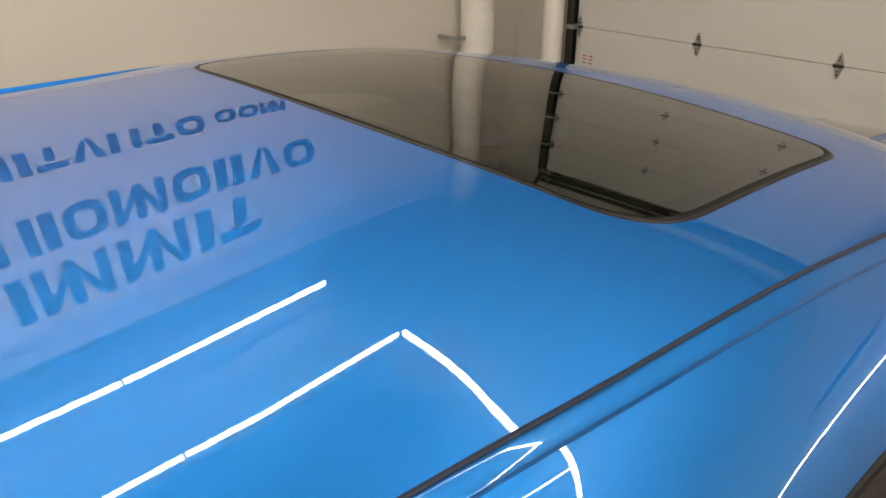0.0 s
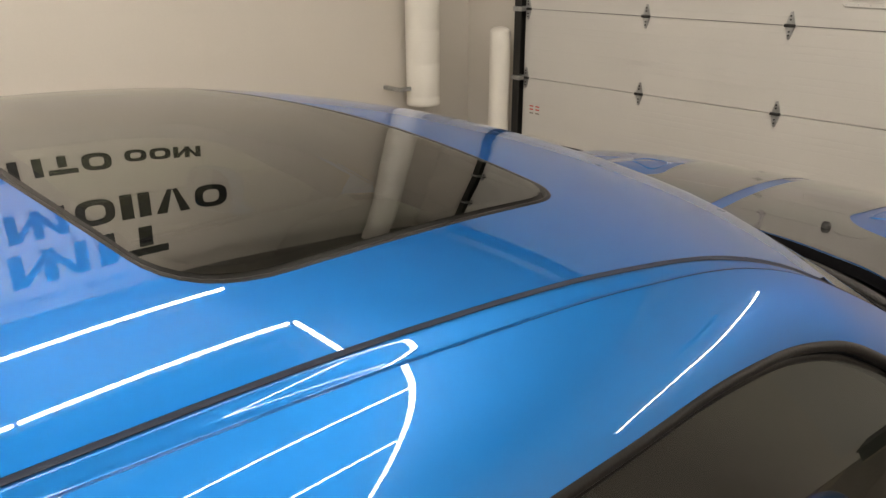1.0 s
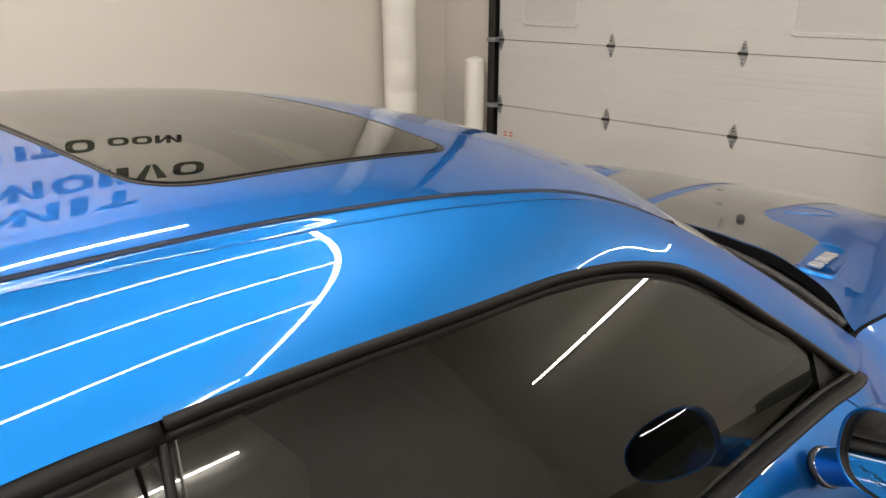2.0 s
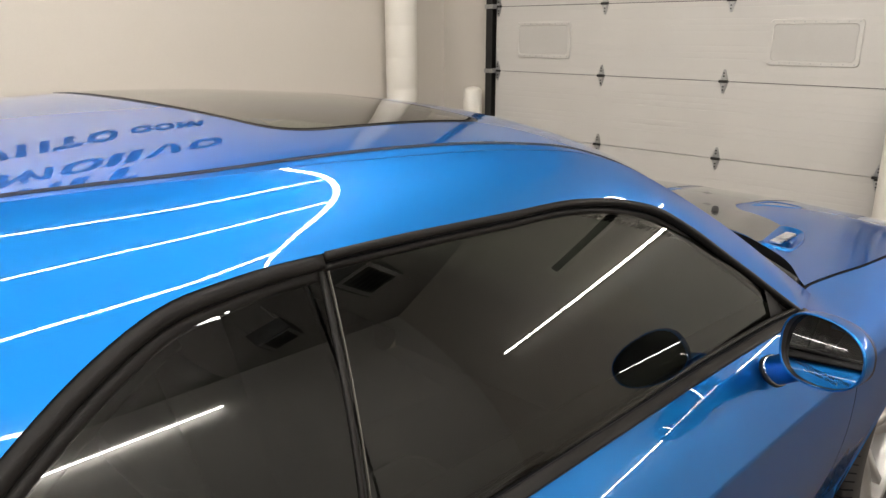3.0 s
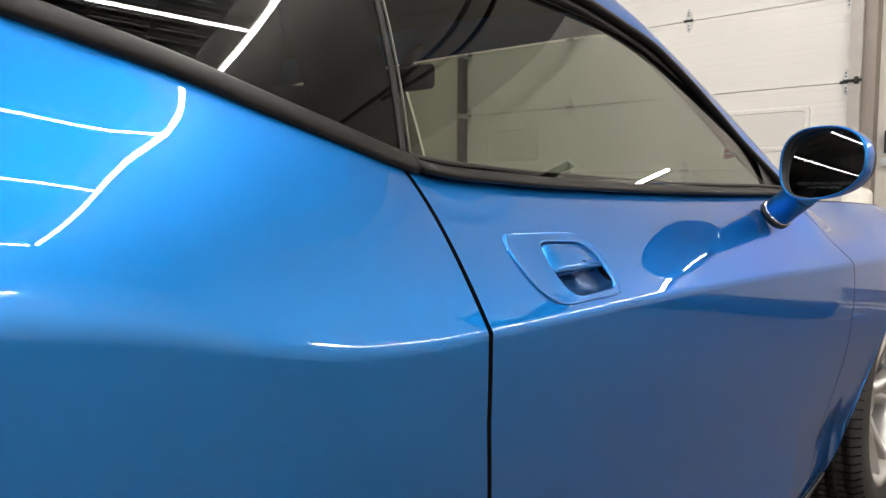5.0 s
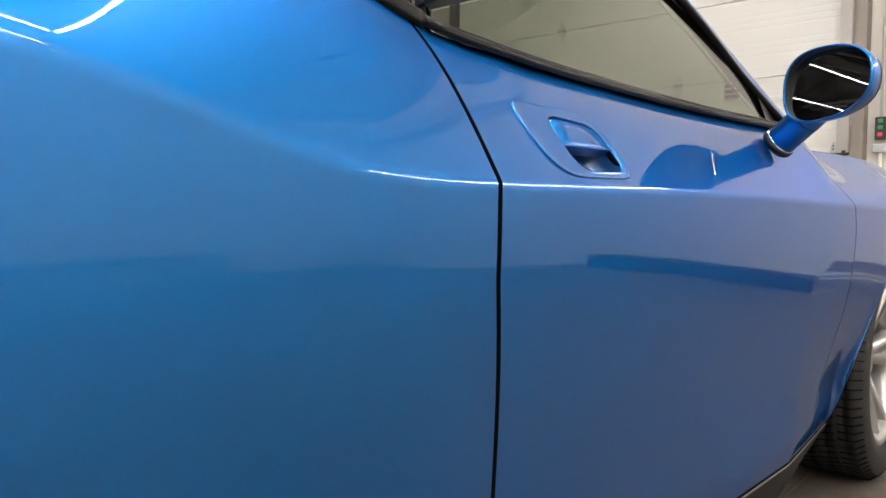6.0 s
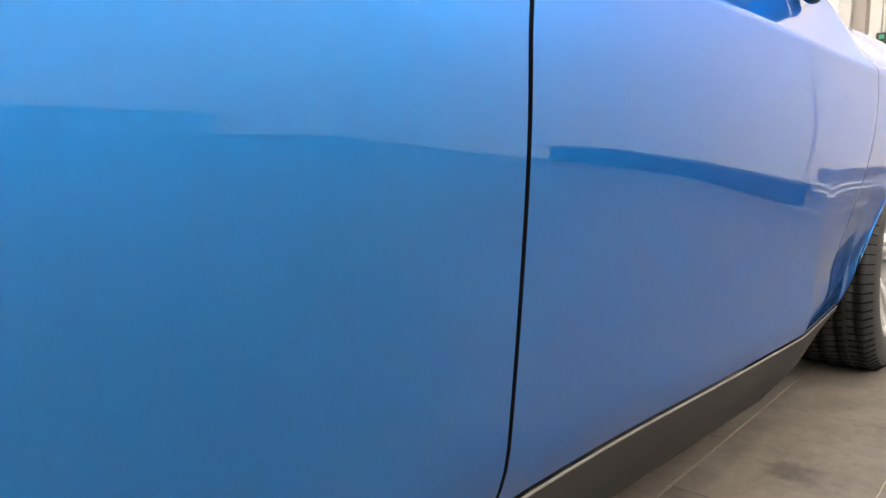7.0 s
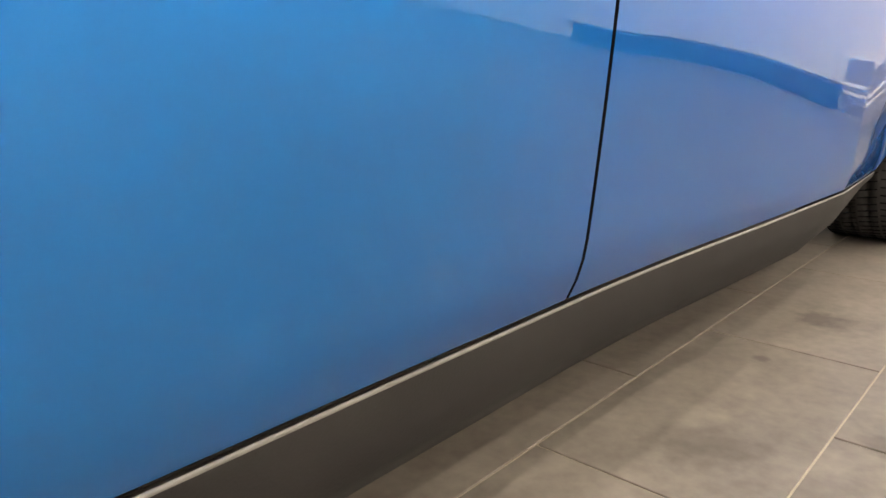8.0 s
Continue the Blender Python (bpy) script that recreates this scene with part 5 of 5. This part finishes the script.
def cabin(car):
    bm = bmesh.new()
    grid(bm, [[(x, w, z) for x in (-1.3, -0.6, 0, 0.6, 1.3)] for w, z in ((-0.80, 0.90), (-0.76, 0.35), (-0.3, 0.30), (0.3, 0.30), (0.76, 0.35), (0.80, 0.90))])
    part("cabin_tub", bm, CABIN, car)
    bm = bmesh.new()
    box(bm, -0.60, 1.46, -0.78, 0.78, 0.285, 0.305)
    part("cabin_floor", bm, CABIN, car, smooth=False)
    bm = bmesh.new()
    box(bm, 1.44, 1.48, -0.80, 0.80, 0.30, 0.93)
    part("bulkhead", bm, CABIN, car, smooth=False)
    bm = bmesh.new()
    rows = []
    for j in range(9):
        a = -1 + j / 4
        rows.append([(0.92, 0.79 * a, 0.70), (0.90, 0.79 * a, 0.92), (0.96, 0.79 * a, 0.965 + 0.02 * (1 - a * a)), (1.20, 0.79 * a, 0.975), (1.42 + 0.30 * (1 - a * a), 0.77 * a, 0.945)])
    grid(bm, rows)
    part("dashboard", bm, CABIN, car, "black dashboard")
    for y in (-0.37, 0.37):
        seat(car, y)
    bm = bmesh.new()
    box(bm, -0.85, -0.60, -0.60, 0.60, 0.45, 1.02, 0.06)
    part("rear_bench", bm, CABIN, car)
    bm = bmesh.new()
    box(bm, -1.35, -0.80, -0.70, 0.70, 0.98, 1.02, 0.01)
    part("parcel_shelf", bm, CABIN, car)
    # headliner in front of and behind the sunroof
    for x0, x1 in ((-0.55, 0.10), (0.61, 0.74)):
        bm = bmesh.new()
        grid(bm, [[(x0 + (x1 - x0) * i / 6, 0.56 * a, roof_z(x0 + (x1 - x0) * i / 6, 0.5 * a) - 0.035) for i in range(7)] for a in [-1 + j / 6 for j in range(13)]])
        part("headliner", bm, LINER, car)
    for s in (1, -1):
        bm = bmesh.new()
        grid(bm, [[(x, s * w, roof_z(x, w) - 0.035 - 0.3 * max(0, w - 0.5)) for x in [0.10 + 0.51 * i / 8 for i in range(9)]] for w in (0.45, 0.50, 0.56, 0.62)])
        part("headliner", bm, LINER, car)
        # inner faces of the pillars
        bm = bmesh.new()
        xs = [-0.50 + 1.66 * i / 60 for i in range(61)]
        grid(bm, [[(x, s * (ditch_w(x) * (1 - t) + top_w(x) * t - 0.03), ditch_z(x) * (1 - t) + top_z(x) * t - 0.025) for x in xs] for t in (0, 0.5, 1)])
        part("pillar_trim", bm, CABIN, car)
        # wide door pillar behind the joint of the two panes
        bm = bmesh.new()
        grid(bm, [[(x, glass_point(x, f, s)[1] - s * d, glass_point(x, f, s)[2]) for x, d in ((-0.088, 0.075), (-0.080, 0.035), (-0.04, 0.026), (0.005, 0.028), (0.015, 0.075))] for f in [i / 8 for i in range(9)]])
        part("door_pillar", bm, LINER, car, "black cloth-covered door pillar")
        bm = bmesh.new()
        grid(bm, [[(x, s * (belt_w(x) - d), belt_z(x) - dz) for x in [-0.5 + 1.7 * i / 20 for i in range(21)]] for d, dz in ((0.03, -0.01), (0.10, 0.0), (0.12, 0.10), (0.10, 0.5))])
        part("door_card", bm, CABIN, car)
    bm = bmesh.new()
    lathe(bm, [(0.175 + 0.016 * math.cos(a), 0.016 * math.sin(a)) for a in [2 * math.pi * i / 10 for i in range(11)]], (0, 0, 0), "x", 36)
    sw = part("steering_wheel", bm, CABIN, car)
    sw.location, sw.rotation_euler = (0.62, 0.37, 0.88), (0, radians(-22), 0)
    bm = bmesh.new()
    box(bm, 0.765, 0.79, -0.12, 0.12, 1.245, 1.31, 0.012)
    rv = part("rear_view_mirror", bm, PLASTIC, car, "black inside mirror on a stalk")
    bm = bmesh.new()
    tube(bm, (0.785, 0, 1.30), (0.86, 0, 1.375), 0.012, 10)
    part("stalk", bm, PLASTIC, rv)
    # red and white sticker low in the windscreen corner
    bm = bmesh.new()
    box(bm, 1.150, 1.154, -0.730, -0.688, 1.066, 1.106)
    stk = part("screen_sticker", bm, PAPER, car, "red and white sticker low in the windscreen corner", smooth=False)
    for zz in (1.069, 1.081, 1.094):
        bm = bmesh.new()
        box(bm, 1.1485, 1.1495, -0.727, -0.691, zz, zz + 0.008)
        part("print_bar", bm, REDINK, stk, smooth=False)


car = thing("muscle_car", "glossy metallic blue two-door muscle car parked on grey tiles", "car")
for side in (-1, 1):
    car_side(car, side)
    mirror(car, side)
roof(car)
hood(car)
for wx in (FRONT_AXLE, REAR_AXLE):
    for wy in (-0.795, 0.795):
        wheel(car, wx, wy)
cabin(car)
bm = bmesh.new()
box(bm, -1.95, 2.75, -0.66, 0.66, 0.17, 0.30, 0.03)
part("underbody", bm, DARK, car)


def askew(x, y):
    """How far a point of the car is shifted over: its far side lies a little further across towards the rear."""
    d = 0.11 * min(1.15, max(0.0, (1.93 - x) / 1.6))
    k = (y + 0.434) / 0.868
    soft = 0.06
    k = 0.5 * (math.hypot(k, soft) + k) if k < 0.5 else 1 - 0.5 * (math.hypot(1 - k, soft) + 1 - k)
    return d * k


def set_askew(ob):
    me = ob.data
    base = ob.matrix_world.translation
    flat = [v.co.copy() for v in me.vertices]
    for v in me.vertices:
        v.co.y += askew(v.co.x + base.x, v.co.y + base.y)
    if ob.name in ("roof_panel", "sunroof_glass"):
        # smooth shading from the roof's own curve
        def at(x, w):
            return Vector((x, w + askew(x, w), roof_z(x, w)))
        e = 0.004
        side = -1 if me.polygons[0].normal.z < 0 else 1
        me.normals_split_custom_set_from_vertices([side * (at(p.x + e, p.y) - at(p.x - e, p.y)).cross(at(p.x, p.y + e) - at(p.x, p.y - e)).normalized() for p in flat])


bpy.context.view_layer.update()
for ob in car.children_recursive:
    if ob.type == "MESH" and ob.data.users == 1 and ob.parent.name[:5] != "wheel":
        set_askew(ob)
for ob in car.children:
    if ob.name.startswith("wheel.") and ob.location.y > 0 and ob.location.x < 0:
        ob.location.y += 0.12


# ---- floor tiles ----
def floor():
    bm = bmesh.new()
    box(bm, BACK, FRONT, RIGHT, LEFT, -0.12, -0.003)
    fl = part("floor", bm, GROUT, smooth=False)
    tagged(fl, "grey porcelain tile floor with sand-coloured joints", "floor", kind="structure")
    wide, long, gap = 0.315, 0.62, 0.0035
    bm = bmesh.new()
    box(bm, 0, long - gap, 0, wide - gap, -0.012, 0.0, 0.0012)
    me = bpy.data.meshes.new("tile")
    bm.to_mesh(me)
    bm.free()
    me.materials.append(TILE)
    rest_v, rest_f = [], []
    c = 0
    y = -0.735 - wide * 18
    row = 0
    while y < LEFT:
        x = 0.14 + (0.31 if row % 2 == 0 else 0) - long * 12
        while x < FRONT:
            if 0 < y + wide - RIGHT and x + long > BACK and x < FRONT - 0.3 and y < LEFT - 0.2:
                near = -0.7 < x < 4.2 and -2.7 < y < -0.2
                if near:
                    t = new("tile", me)
                    t.parent = fl
                    t.location = (x, y, random.uniform(-0.0005, 0.0005))
                else:
                    b = len(rest_v)
                    x1, y1 = min(x + long - gap, FRONT - 0.002), min(y + wide - gap, LEFT - 0.002)
                    rest_v += [(x, y, -0.012), (x1, y, -0.012), (x1, y1, -0.012), (x, y1, -0.012), (x, y, 0), (x1, y, 0), (x1, y1, 0), (x, y1, 0)]
                    rest_f += [(b + 4, b + 5, b + 6, b + 7), (b, b + 1, b + 5, b + 4), (b + 1, b + 2, b + 6, b + 5), (b + 2, b + 3, b + 7, b + 6), (b + 3, b, b + 4, b + 7)]
            x += long
        y += wide
        row += 1
    me2 = bpy.data.meshes.new("tiles_beyond")
    me2.from_pydata(rest_v, [], rest_f)
    me2.materials.append(TILE)
    o = new("tiles_beyond", me2)
    o.parent = fl
    tagged(o, kind="stuff")


floor()
